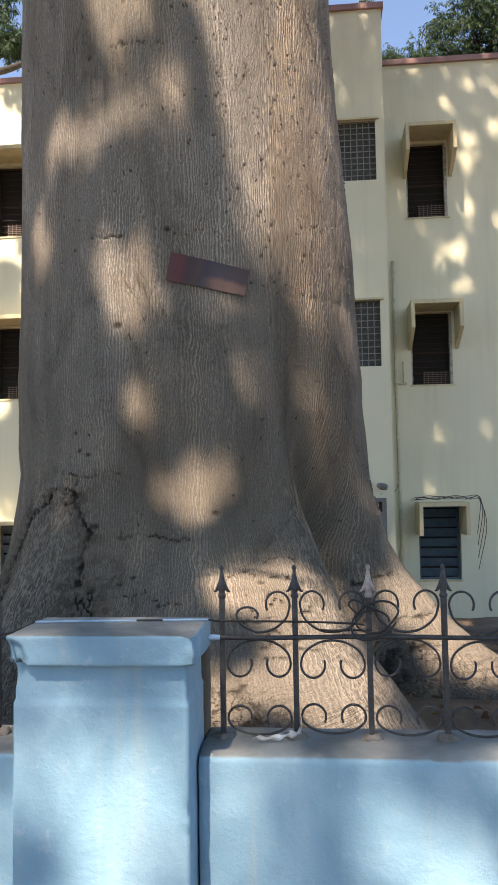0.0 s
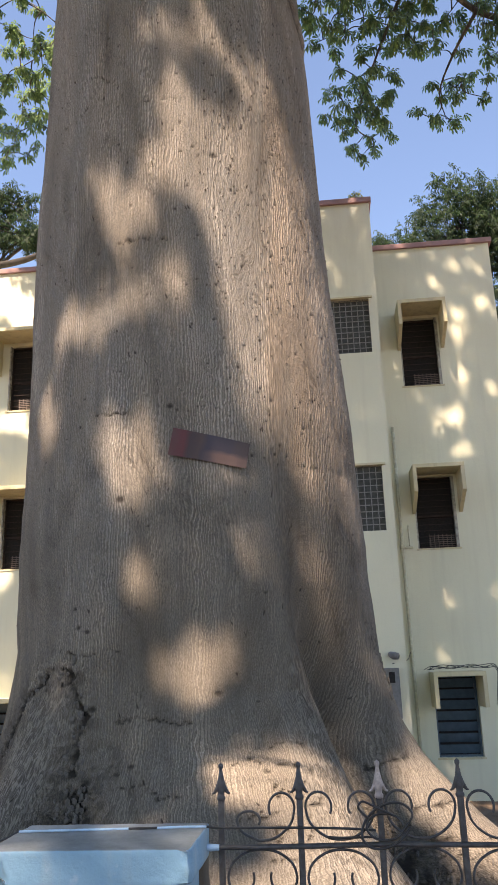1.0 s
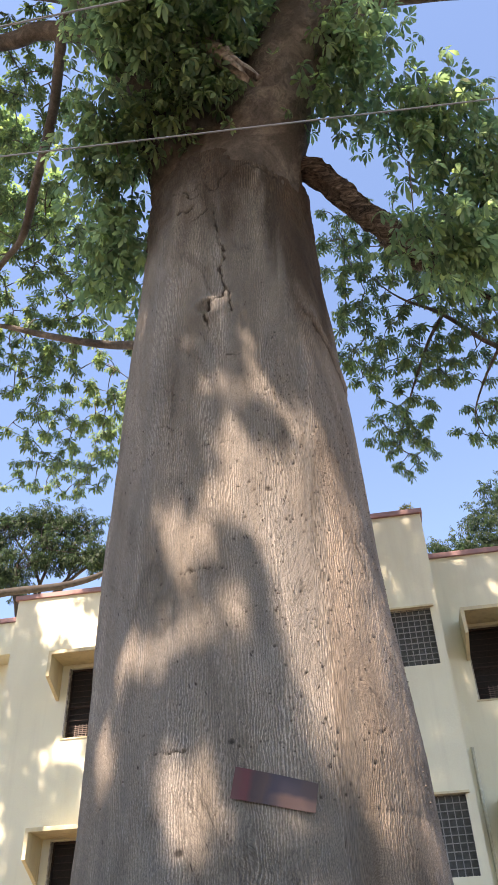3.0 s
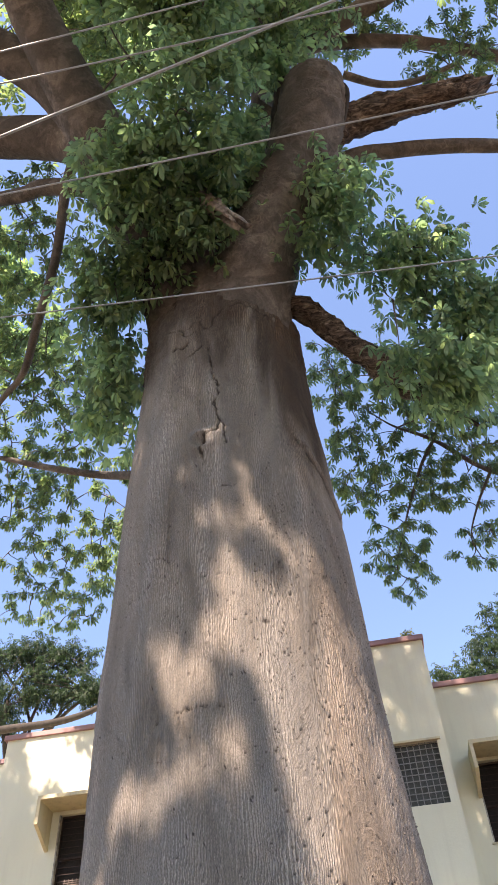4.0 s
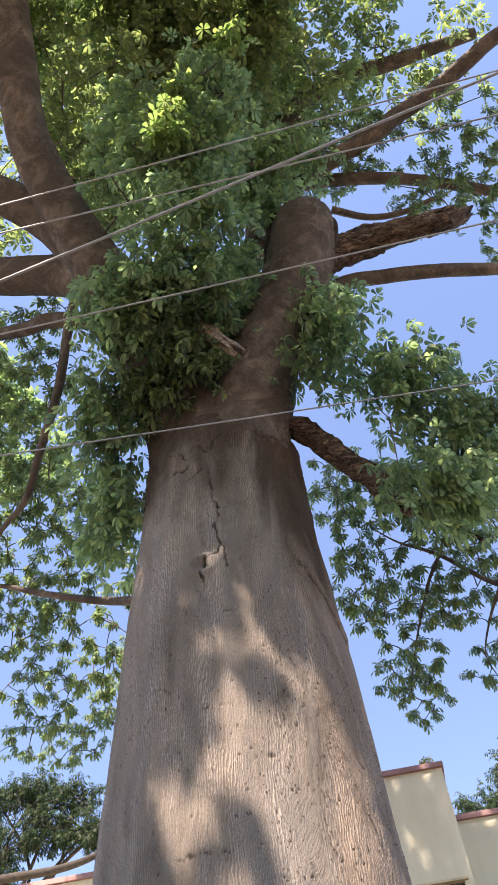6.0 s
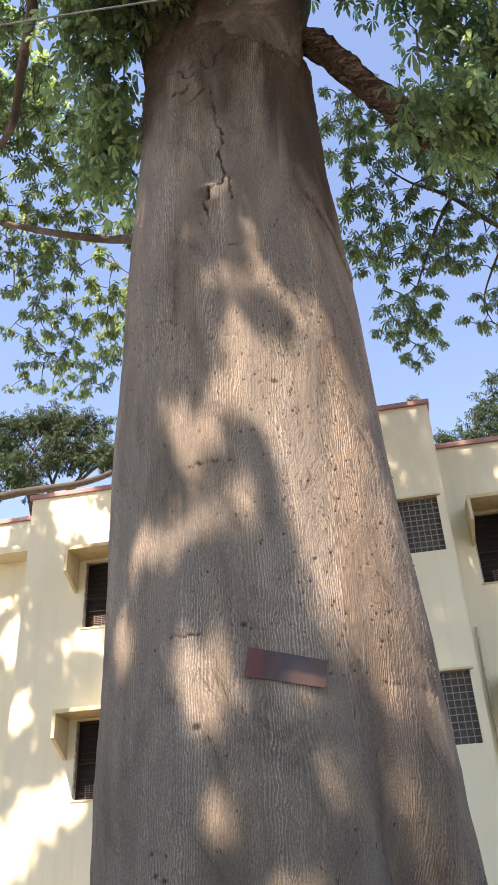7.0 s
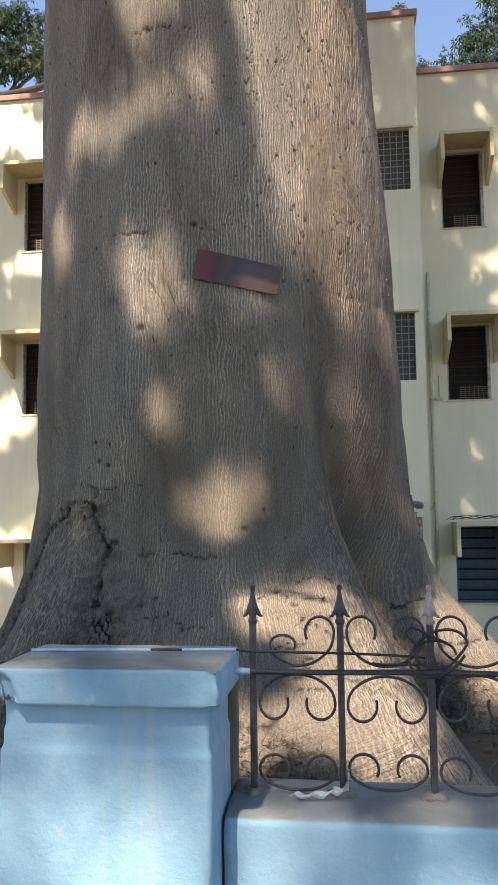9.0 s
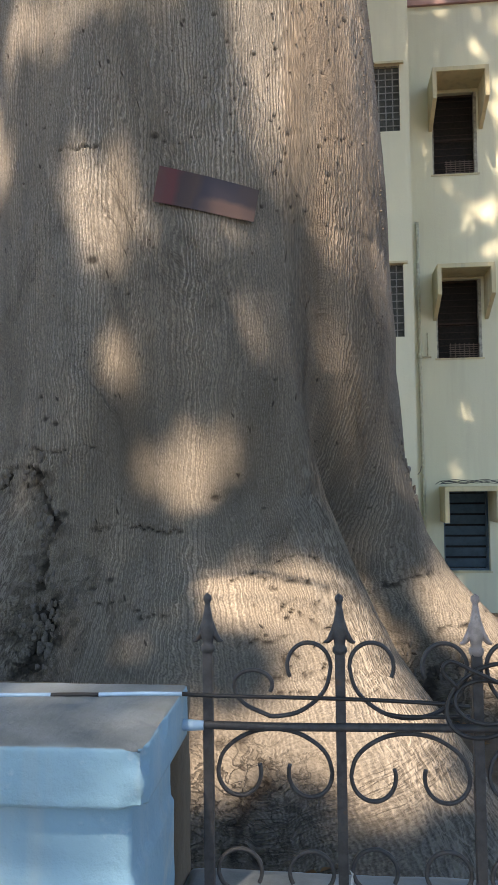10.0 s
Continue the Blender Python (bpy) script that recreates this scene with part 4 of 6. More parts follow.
    wide = np.clip(bell(a, -33, 9, 8) * np.clip((1.75 - z) / 0.3, 0, 1) + 0.7 * bell(a, np.interp(z, [0.4, 1.0, 2.0], [28, 31, 37]), 3, 4) * np.clip((2.3 - z) / 0.8, 0, 1) + 0.5 * bell(a, 84, 9, 9) * np.clip((1.4 - z) / 0.3, 0, 1), 0, 1)
    netted = ob.data.attributes.new("net", "FLOAT", "POINT")
    netted.data.foreach_set("value", wide.astype(np.float32))
    broken = ob.data.attributes.new("torn", "FLOAT", "POINT")
    broken.data.foreach_set("value", np.clip(torn * 1.4, 0, 1).astype(np.float32))
    at = ob.data.attributes.new("crack", "FLOAT", "POINT")
    # near-black follows crack and pit depth, with specks on crumbled and torn bark
    dirt_dark = np.clip(np.clip(cracks * 1.7, 0, 1) * 0.9 + 0.5 * crumble * (vnoise(base * 22.0, 30) > 0.15) + np.clip(pits * 1.5, 0, 1) * 0.85 + 0.2 * torn * (vnoise(base * 12.0, 26) > 0.1), 0, 1)
    at.data.foreach_set("value", dirt_dark.astype(np.float32))
    return ob


tree = thing("kapok_tree", (0, 0, 0), "huge old silk-cotton tree with grey-brown buttressed trunk and green crown", "tree")
build_trunk(tree)



def loose_bark():
    """Broken blocks of old bark along the fissures and between the roots."""
    rng = np.random.default_rng(55)
    places = []
    for k, n in ((0, 26), (1, 34), (2, 44), (3, 30)):
        line = smooth_line(CRACKS[k][0], 10)
        pick = line[rng.integers(0, len(line), n)]
        places += [(p[0] + rng.normal(0, 1.5), p[1] + rng.normal(0, 0.03)) for p in pick]
    for a0, z0, da, dz, n in ((46, 0.42, 2.5, 0.16, 40), (64, 0.45, 6, 0.2, 60), (-17, 0.85, 2.5, 0.12, 30), (81, 1.72, 2.5, 0.12, 26), (82, 1.5, 2, 0.1, 14)):
        places += [(rng.normal(a0, da), rng.normal(z0, dz)) for _ in range(n)]
    bm = bmesh.new()
    bmesh.ops.create_icosphere(bm, subdivisions=1, radius=1.0)
    ball = np.array([v.co[:] for v in bm.verts])
    tri = np.array([[v.index for v in f.verts] for f in bm.faces])
    bm.free()
    vs, fs = [], []
    for a, z in places:
        z = max(z, 0.12)
        r = float(trunk_radius(np.array(a), np.array(z))) - 0.004
        cx, cy = trunk_centre(z)
        u = math.radians(a)
        out, along = np.array((math.sin(u), -math.cos(u), 0.0)), np.array((math.cos(u), math.sin(u), 0.0))
        size = rng.uniform(0.008, 0.024)
        p = np.sign(ball) * np.abs(ball) ** 0.6 * rng.uniform(0.55, 1.25, (len(ball), 1))
        p = p[:, :1] * size * along + p[:, 1:2] * size * 0.45 * out + p[:, 2:] * size * rng.uniform(0.8, 1.9) * np.array((0, 0, 1.0))
        fs.append(tri + len(vs) * len(ball))
        vs.append(p + np.array((cx, cy, z)) + out * r)
    ob = fast_mesh("loose_bark", np.vstack(vs), np.vstack(fs), CRUMB, tree, False, "broken blocks of grey bark along the fissures")
    ob["kind"] = "stuff"


loose_bark()

# limbs: points with radius, roughness
BOUGHS = {
    "stub_limb": [(-0.75, 5.25, 9.0, 0.62), (-0.54, 4.87, 9.7, 0.56), (-0.24, 4.45, 10.3, 0.48), (0.03, 4.22, 10.7, 0.455), (0.34, 4.0, 11.15, 0.455), (0.55, 3.72, 11.65, 0.445), (0.66, 3.55, 11.98, 0.435), (0.72, 3.45, 12.2, 0.405), (0.745, 3.41, 12.34, 0.32), (0.75, 3.40, 12.38, 0.05)],
    "crotch": [(-0.95, 5.55, 8.6, 0.62), (-0.92, 5.2, 9.4, 0.72), (-0.86, 4.95, 9.95, 0.62), (-0.78, 4.74, 10.4, 0.5), (-0.72, 4.6, 10.75, 0.34), (-0.7, 4.55, 10.9, 0.1)],
    "left_limb": [(-1.1, 5.4, 9.0, 0.581), (-1.3, 5.0, 9.9, 0.528), (-1.55, 4.3, 10.6, 0.475), (-1.85, 3.6, 11.2, 0.458), (-2.05, 3.25, 11.6, 0.422)],
    "upright_limb": [(-1.95, 3.3, 11.4, 0.36), (-2.35, 2.46, 12.1, 0.31), (-2.62, 1.6, 12.75, 0.28), (-2.6, 0.76, 13.5, 0.26), (-2.59, -0.12, 14.6, 0.24), (-2.72, -0.98, 16.5, 0.2)],
    "outer_limb": [(-1.9, 3.5, 11.4, 0.36), (-2.35, 2.98, 12.1, 0.31), (-2.75, 2.66, 12.6, 0.29), (-3.4, 2.3, 13.1, 0.27), (-5.0, 1.6, 14.2, 0.2)],
    "level_limb": [(-1.9, 3.5, 11.5, 0.32), (-2.5, 3.35, 12.0, 0.296), (-3.1, 3.3, 12.3, 0.28), (-3.8, 3.25, 12.6, 0.264), (-6.0, 2.9, 13.6, 0.192)],
    "lower_branch": [(-1.7, 3.9, 11.0, 0.14), (-2.3, 3.75, 11.3, 0.12), (-2.95, 3.7, 11.55, 0.11), (-3.4, 3.8, 11.7, 0.1), (-5.2, 4.0, 12.4, 0.07)],
    "hanging_branch": [(-2.4, 3.4, 11.8, 0.07), (-2.61, 3.7, 11.43, 0.066), (-2.81, 4.2, 10.53, 0.06), (-3.21, 4.8, 9.99, 0.055), (-3.55, 5.3, 9.8, 0.046), (-4.1, 5.8, 9.99, 0.035), (-4.9, 6.6, 10.2, 0.02)],
    "back_branch": [(-1.5, 6.3, 8.5, 0.072), (-2.39, 6.6, 8.95, 0.062), (-2.86, 6.8, 9.25, 0.056), (-3.27, 6.8, 9.4, 0.05), (-3.9, 6.8, 9.68, 0.044), (-4.5, 6.8, 9.98, 0.034), (-5.2, 6.9, 10.3, 0.018)],
    "right_branch": [(0.4, 4.4, 11.2, 0.12), (1.0, 4.25, 11.75, 0.112), (1.7, 4.35, 11.95, 0.105), (2.5, 4.5, 12.05, 0.101), (3.4, 4.75, 12.2, 0.09), (5.0, 5.2, 12.6, 0.06)],
    "upper_right_branch": [(-0.05, 3.4, 13.9, 0.136), (1.0, 3.5, 14.2, 0.116), (1.85, 3.58, 14.05, 0.102), (2.7, 3.85, 14.2, 0.095), (3.8, 4.25, 14.1, 0.088), (5.5, 5.0, 14.2, 0.061)],
    "high_right_branch": [(-0.1, 3.6, 13.6, 0.155), (1.2, 3.25, 14.0, 0.148), (2.11, 3.05, 14.3, 0.14), (2.58, 2.92, 14.6, 0.135), (3.26, 2.75, 14.9, 0.13), (3.92, 2.46, 15.1, 0.125), (4.42, 2.23, 15.2, 0.12), (6.0, 1.8, 15.5, 0.09)],
    "top_branch": [(0.1, 4.0, 13.0, 0.3), (0.5, 3.2, 15.0, 0.26), (1.6, 2.6, 16.4, 0.16), (3.0, 2.5, 16.6, 0.13), (4.5, 2.4, 16.8, 0.1)],
    "leader": [(0.5, 3.9, 11.5, 0.15), (0.3, 3.65, 12.5, 0.12), (0.02, 3.5, 13.5, 0.11), (0.05, 2.6, 16.0, 0.12), (0.1, 2.0, 18.0, 0.11), (0.2, 1.4, 20.8, 0.08)],
    "far_right_branch": [(5.0, 5.2, 12.6, 0.054), (5.2, 7.0, 11.4, 0.051), (4.4, 9.0, 10.5, 0.048), (3.4, 9.2, 10.2, 0.045), (2.5, 8.75, 10.0, 0.039), (1.65, 7.9, 10.0, 0.03), (1.1, 7.5, 10.0, 0.015), (0.75, 7.2, 10.1, 0.007)],
    "drooping_branch": [(1.65, 7.9, 10.0, 0.027), (1.45, 8.4, 10.0, 0.024), (1.25, 9.1, 9.95, 0.018), (1.1, 9.8, 9.95, 0.014), (0.95, 10.8, 9.95, 0.011), (1.3, 11.3, 10.0, 0.006)],
    "side_branch": [(2.5, 8.75, 10.0, 0.027), (2.3, 9.4, 9.95, 0.018), (2.2, 10.2, 9.95, 0.012), (2.4, 10.9, 10.0, 0.007)],
    "thin_right_branch": [(1.2, 3.6, 13.0, 0.06), (1.7, 3.8, 12.9, 0.05), (2.2, 3.85, 12.9, 0.045), (2.8, 3.8, 13.1, 0.03)],
}
LIMB_LINES = {}
for k, (name, rows) in enumerate(BOUGHS.items()):
    line = smooth_line(rows, 10)
    LIMB_LINES[name] = line
    tube(name, line[:, :3], line[:, 3], LIMB_BARK, tree, 40 if rows[0][3] > 0.3 else 12, 0.12 if name in ("stub_limb", "crotch") else 0.06, 40 + k)


def bark_rim():
    """The thick dark edge of bark left round the sawn face of the stub."""
    axis, foot, top = Vector((0.33, -0.27, 0.9)).normalized(), Vector((0.5, 3.78, 11.5)), Vector((0.70, 3.45, 12.16))
    side = axis.cross(Vector((0, -0.8, -0.6))).normalized()
    back = side.cross(axis)
    back = back if back.y > 0 else -back
    arc = [foot + (top - foot) * u - side * 0.44 + back * 0.02 for u in (0.0, 0.35, 0.7)]
    arc += [top - side * 0.425 * math.cos(t) + axis * 0.2 * math.sin(t) - back * 0.04 for t in np.linspace(0.1, math.pi - 0.1, 7)]
    arc += [foot + (top - foot) * u + side * 0.44 + back * 0.02 for u in (0.7, 0.35)]
    line = smooth_line([tuple(p) for p in arc], 8)
    tube("bark_rim", line, np.interp(np.arange(len(line)), [0, 14, len(line) - 14, len(line) - 1], [0.02, 0.06, 0.06, 0.02]), RIM, tree, 12, 0.35, 59, "dark rim of thick bark")


bark_rim()


def rotten_limb(name, rows, seed, label, mat=None):
    """A dead limb whose bark has gone: furrowed, splintered at the end."""
    line = smooth_line(rows, 14)
    v, q = tube_arrays(line[:, :3], line[:, 3], 26, 0.22, seed)
    d = v - np.repeat(np.vstack([line[:1, :3], line[:, :3], line[-1:, :3]]), 26, 0)
    v = v + d * (0.26 * fbm(v * (1.6, 9.0, 9.0), 3, seed) + 0.05 * fbm(v * 20.0, 2, seed + 3))[:, None]
    n = len(line) + 2
    push = np.repeat(np.clip((np.arange(n) - (n - 8)) / 6.0, 0, 1), 26)
    along = line[-1, :3] - line[-5, :3]
    along = along / np.linalg.norm(along)
    v = v + (push * 0.5 * fbm(np.column_stack([np.tile(np.arange(26), n) * 0.45, push * 0, push * 0 + seed]), 2, seed))[:, None] * along
    return fast_mesh(name, v, q, mat or ROTTEN, tree, True, label)


rotten_limb("broken_limb", [(0.75, 3.95, 11.8, 0.24), (1.05, 3.90, 12.0, 0.215), (1.6, 3.86, 12.15, 0.20), (2.05, 3.85, 12.2, 0.19), (2.42, 3.87, 12.26, 0.19), (2.58, 3.89, 12.32, 0.175)], 61, "broken dead limb of crumbling brown wood")
rotten_limb("dead_branch", [(-0.45, 5.1, 9.95, 0.15), (0.06, 5.0, 9.62, 0.14), (0.46, 5.2, 9.23, 0.13), (0.78, 5.4, 8.92, 0.135), (1.08, 5.65, 8.71, 0.14), (1.36, 5.88, 8.62, 0.09), (1.55, 6.02, 8.56, 0.03)], 67, "dead branch with its bark split off")
rotten_limb("torn_limb", [(-1.12, 3.8, 10.85, 0.13), (-0.9, 3.8, 10.5, 0.13), (-0.72, 3.78, 10.18, 0.115), (-0.52, 3.76, 9.75, 0.07)], 73, "torn pale limb stump in the fork", TORN)


# ---- leaves ----
def leaf_arrays(centres, sizes, seed, leaflets=7, droop=1.05, wide=0.185, up=0.56):
    """Palmate leaves: leaflets spread like fingers, each folded along its rib."""
    rng = np.random.default_rng(seed)
    n = len(centres)
    nor = rng.standard_normal((n, 3)) * (1 - up) + np.array((0, 0, up)) * 1.2
    nor /= np.linalg.norm(nor, axis=1)[:, None]
    ref = rng.standard_normal((n, 3))
    e1 = np.cross(nor, ref)
    e1 /= np.linalg.norm(e1, axis=1)[:, None]
    e2 = np.cross(nor, e1)
    ang = (np.arange(leaflets) / leaflets * 2 * math.pi * 0.86)[None, :] + rng.uniform(-0.15, 0.15, (n, leaflets))
    ln = sizes[:, None] * rng.uniform(0.75, 1.1, (n, leaflets))
    dirs = np.cos(ang)[..., None] * e1[:, None] + np.sin(ang)[..., None] * e2[:, None]
    sides = -np.sin(ang)[..., None] * e1[:, None] + np.cos(ang)[..., None] * e2[:, None]
    down = -nor[:, None] * 0.6 + np.array((0, 0, -0.55))
    sag = droop * rng.uniform(0.4, 1.3, (n, leaflets))[..., None]
    c = centres[:, None]
    L = ln[..., None]
    base = c + dirs * L * 0.06
    m1 = c + dirs * L * 0.46 + down * L * sag * 0.20
    m2 = c + dirs * L * 0.76 + down * L * sag * 0.58
    tip = c + dirs * L * 0.92 + down * L * sag
    lift = nor[:, None] * L * 0.03
    v = np.stack([base, m1 + sides * L * wide * 0.62 + lift, m1 - sides * L * wide * 0.62 + lift, m2 + sides * L * wide, m2 - sides * L * wide, tip], 2).reshape(-1, 3)
    k = np.arange(n * leaflets)[:, None] * 6
    tri = np.concatenate([k + np.array([[0, 2, 1]]), k + np.array([[1, 2, 4]]), k + np.array([[1, 4, 3]]), k + np.array([[3, 4, 5]])], 1).reshape(-1, 3)
    return v, tri


def rosettes(centres, seed, leaves=7, spread=0.13, size=(0.10, 0.17)):
    rng = np.random.default_rng(seed)
    c = np.repeat(centres, leaves, 0) + rng.standard_normal((len(centres) * leaves, 3)) * spread * np.array((1, 1, 0.7))
    return c, rng.uniform(size[0], size[1], len(c))


def in_ellipsoid(rng, x, y, z, rx, ry, rz, n):
    """Points in a lumpy ellipsoid."""
    p = rng.standard_normal((n, 3))
    p *= (1.12 * rng.random(n)[:, None] ** 0.40) / np.linalg.norm(p, axis=1)[:, None]
    return p * (rx, ry, rz) + (x, y, z)


# Unseen leaves added over the street shade trunk and wall; the sun comes through their gaps.
TRUNK_GAPS = [
    # x, z on the trunk's face, half width, half height
    (-1.29, 4.91, 0.20, 0.20), (-1.23, 4.66, 0.12, 0.12), (-1.22, 4.18, 0.18, 0.15), (-0.88, 4.23, 0.08, 0.15), (-1.69, 4.09, 0.10, 0.18), (-1.50, 3.99, 0.05, 0.08), (-1.92, 3.42, 0.06, 0.2),
    (-1.25, 3.21, 0.20, 0.14), (-1.24, 3.00, 0.15, 0.16), (-0.56, 2.89, 0.11, 0.09), (-0.44, 2.41, 0.07, 0.16), (-1.18, 2.26, 0.10, 0.12), (-0.78, 1.66, 0.25, 0.20),
    (-0.27, 1.03, 0.16, 0.14), (-0.12, 0.86, 0.13, 0.12), (0.02, 0.66, 0.10, 0.10), (0.18, 0.55, 0.20, 0.12), (-0.39, 0.55, 0.11, 0.07), (-0.15, 0.61, 0.14, 0.11), (0.05, 0.84, 0.09, 0.12), (-0.47, 1.03, 0.11, 0.06), (-0.54, 0.53, 0.06, 0.07), (-0.08, 2.36, 0.09, 0.2), (0.02, 2.09, 0.135, 0.2), (0.12, 1.82, 0.145, 0.15), (0.76, 0.85, 0.28, 0.24), (1.1, 0.55, 0.32, 0.2), (1.5, 0.4, 0.35, 0.2),
    (-0.92, 7.26, 0.10, 0.14), (-1.19, 6.75, 0.09, 0.10), (-0.66, 6.70, 0.12, 0.10), (-0.98, 6.18, 0.08, 0.11), (-0.65, 6.24, 0.11, 0.19), (-0.40, 6.05, 0.22, 0.13), (-0.21, 5.74, 0.14, 0.30),
    (-0.88, 5.66, 0.13, 0.17), (-0.72, 5.46, 0.22, 0.16), (-0.97, 5.12, 0.20, 0.17), (-1.47, 5.26, 0.04, 0.06), (-0.02, 7.0, 0.03, 0.09), (0.06, 6.8, 0.03, 0.12), (0.11, 6.55, 0.03, 0.15),
]
# the broad sunlit flank: its western edge and its upper edge
FLANK_Z, FLANK_X = [2.80, 2.90, 3.12, 3.41, 3.65, 4.02, 4.40, 4.78, 5.01, 5.42, 5.70], [0.40, 0.0, -0.16, -0.32, -0.44, -0.51, -0.60, -0.68, -0.82, -0.94, -0.50]
TOP_X, TOP_Z = [-0.9, -0.4, -0.2, 0.0, 0.2], [5.75, 6.05, 5.9, 5.6, 5.2]


def sunlit(hx, hz, seed, open_by):
    """Where the sun reaches the trunk's face through the crown."""
    ragged = 0.3 * fbm(np.column_stack([hx * 3.5, hz * 3.0, hx * 0]), 3, seed)
    lit = (hx > np.interp(hz, FLANK_Z, FLANK_X, 9, 9) - open_by * (0.8 - ragged)) & (hz < np.interp(hx, TOP_X, TOP_Z) + 0.5 * open_by)
    lit &= ((hx + 0.45) / 0.03) ** 2 + ((hz - 5.85) / 0.16) ** 2 > 1
    for gx, gz, rx, rz in TRUNK_GAPS:
        lit |= ((hx - gx) / (rx + open_by)) ** 2 + ((hz - gz) / (rz + open_by)) ** 2 < 1 - ragged
    return lit


WALL_GAPS = [
    # x, z on the right-hand wall, half width, half height
    (2.72, 8.81, 0.12, 0.11), (2.39, 8.56, 0.08, 0.07), (3.14, 8.13, 0.09, 0.12), (2.73, 7.91, 0.10, 0.10), (2.71, 7.3, 0.11, 0.25), (1.53, 6.79, 0.05, 0.14), (2.68, 6.59, 0.06, 0.23), (1.92, 6.23, 0.12, 0.07),
    (2.19, 5.66, 0.07, 0.15), (2.51, 5.9, 0.10, 0.15), (2.58, 5.22, 0.20, 0.16), (2.12, 2.69, 0.12, 0.15), (1.9, 1.75, 0.09, 0.08), (2.62, 3.85, 0.02, 0.10), (1.5, 8.21, 0.02, 0.03), (3.2, 6.4, 0.06, 0.2), (3.18, 8.75, 0.06, 0.06), (1.0, 9.6, 0.08, 0.06), (1.2, 8.4, 0.03, 0.08),
]


def wall_hit(p, y=13.45):
    """Where the sunlight past each point meets the facade: x and z."""
    s = (y - p[:, 1]) / SUN_WAY.y
    return p[:, 0] + s * SUN_WAY.x, p[:, 2] + s * SUN_WAY.z


def trunk_hit(p):
    """Where the sunlight past each point meets the trunk: x and z."""
    hx, hz = wall_hit(p, 5.4)
    todo = np.ones(len(p), bool)
    for y in np.arange(2.75, 7.3, 0.06):
        x, z = wall_hit(p, y)
        cx, cy = trunk_centre(z)
        inside = todo & (np.hypot(x - cx, y - cy) < trunk_radius(np.degrees(np.arctan2(x - cx, cy - y)), z)) & (z > 0)
        hx, hz = np.where(inside, x, hx), np.where(inside, z, hz)
        todo &= ~inside
    return hx, hz


NEAR_MASSES = [
    (-1.15, 3.35, 10.5, 0.65, 0.7, 0.6, 34), (-0.75, 2.45, 10.9, 0.75, 0.7, 0.6, 34), (-0.75, 1.75, 11.6, 0.75, 0.6, 0.5, 30), (-0.2, 1.75, 12.2, 0.7, 0.6, 0.5, 28),
    (-2.1, 4.35, 10.0, 0.36, 0.5, 0.6, 22), (-2.25, 4.9, 9.4, 0.30, 0.4, 0.45, 16), (-2.25, 5.1, 8.9, 0.24, 0.35, 0.3, 10), (-2.3, 5.4, 8.6, 0.2, 0.3, 0.25, 6), (-1.55, 4.3, 10.1, 0.3, 0.3, 0.35, 8),
    (0.72, 4.15, 10.4, 0.35, 0.4, 0.6, 24), (1.35, 4.75, 9.8, 0.55, 0.5, 0.5, 26), (1.95, 5.3, 9.5, 0.6, 0.5, 0.5, 28), (2.1, 6.0, 9.2, 0.65, 0.5, 0.4, 22), (0.42, 4.4, 9.7, 0.25, 0.3, 0.3, 7), (0.45, 2.9, 13.6, 0.7, 0.5, 0.5, 34),
    (-1.42, 3.15, 10.2, 0.42, 0.4, 0.4, 17), (-1.75, 3.45, 10.5, 0.3, 0.3, 0.3, 9), (-0.75, 3.5, 10.5, 0.3, 0.5, 0.4, 12), (-1.05, 3.9, 10.3, 0.3, 0.3, 0.3, 7),
    (0.36, 3.35, 12.6, 0.2, 0.2, 0.2, 9), (-0.30, 3.9, 12.0, 0.22, 0.3, 0.7, 20), (-0.48, 3.95, 10.75, 0.2, 0.25, 0.45, 12), (-0.8, 4.0, 10.0, 0.2, 0.15, 0.25, 7), (1.35, 5.2, 8.35, 0.3, 0.3, 0.3, 12), (1.75, 5.4, 8.3, 0.3, 0.3, 0.35, 12),
]
SPARSE = [
    (-3.5, 4.5, 11.4, 0.9, 0.6, 0.5, 34), (-4.2, 5.5, 11.1, 1.3, 0.9, 0.6, 60), (-3.7, 6.6, 10.7, 1.2, 0.9, 0.6, 60), (-4.4, 7.9, 10.5, 1.5, 0.9, 0.5, 78), (-4.2, 9.3, 10.2, 1.5, 0.8, 0.4, 70), (-5.2, 10.6, 10.2, 1.2, 0.7, 0.35, 34), (-3.2, 8.8, 9.9, 0.6, 0.9, 0.3, 24),
    (1.2, 7.0, 10.1, 1.0, 0.6, 0.5, 50), (2.2, 7.7, 10.1, 1.0, 0.7, 0.5, 54), (1.3, 8.7, 9.9, 0.8, 0.8, 0.4, 56), (2.9, 9.0, 10.1, 1.0, 0.7, 0.4, 40), (1.0, 10.2, 9.9, 0.6, 0.7, 0.3, 34), (2.5, 10.4, 10.0, 0.6, 0.5, 0.3, 20), (0.5, 8.2, 9.9, 0.5, 0.9, 0.4, 30), (1.2, 11.3, 10.0, 0.5, 0.3, 0.2, 9), (0.4, 8.0, 12.2, 0.5, 0.6, 0.5, 30), (1.1, 8.2, 12.6, 0.6, 0.6, 0.5, 20),
    (2.7, 4.0, 13.2, 1.0, 0.5, 0.5, 26), (3.7, 3.6, 14.3, 1.2, 0.9, 0.6, 40), (1.6, 3.2, 14.6, 1.0, 0.7, 0.6, 36), (-2.3, 2.6, 14.0, 0.9, 0.8, 0.7, 40), (-3.4, 4.2, 12.6, 1.0, 0.6, 0.5, 30), (4.2, 5.0, 13.4, 0.8, 0.7, 0.5, 24),
]
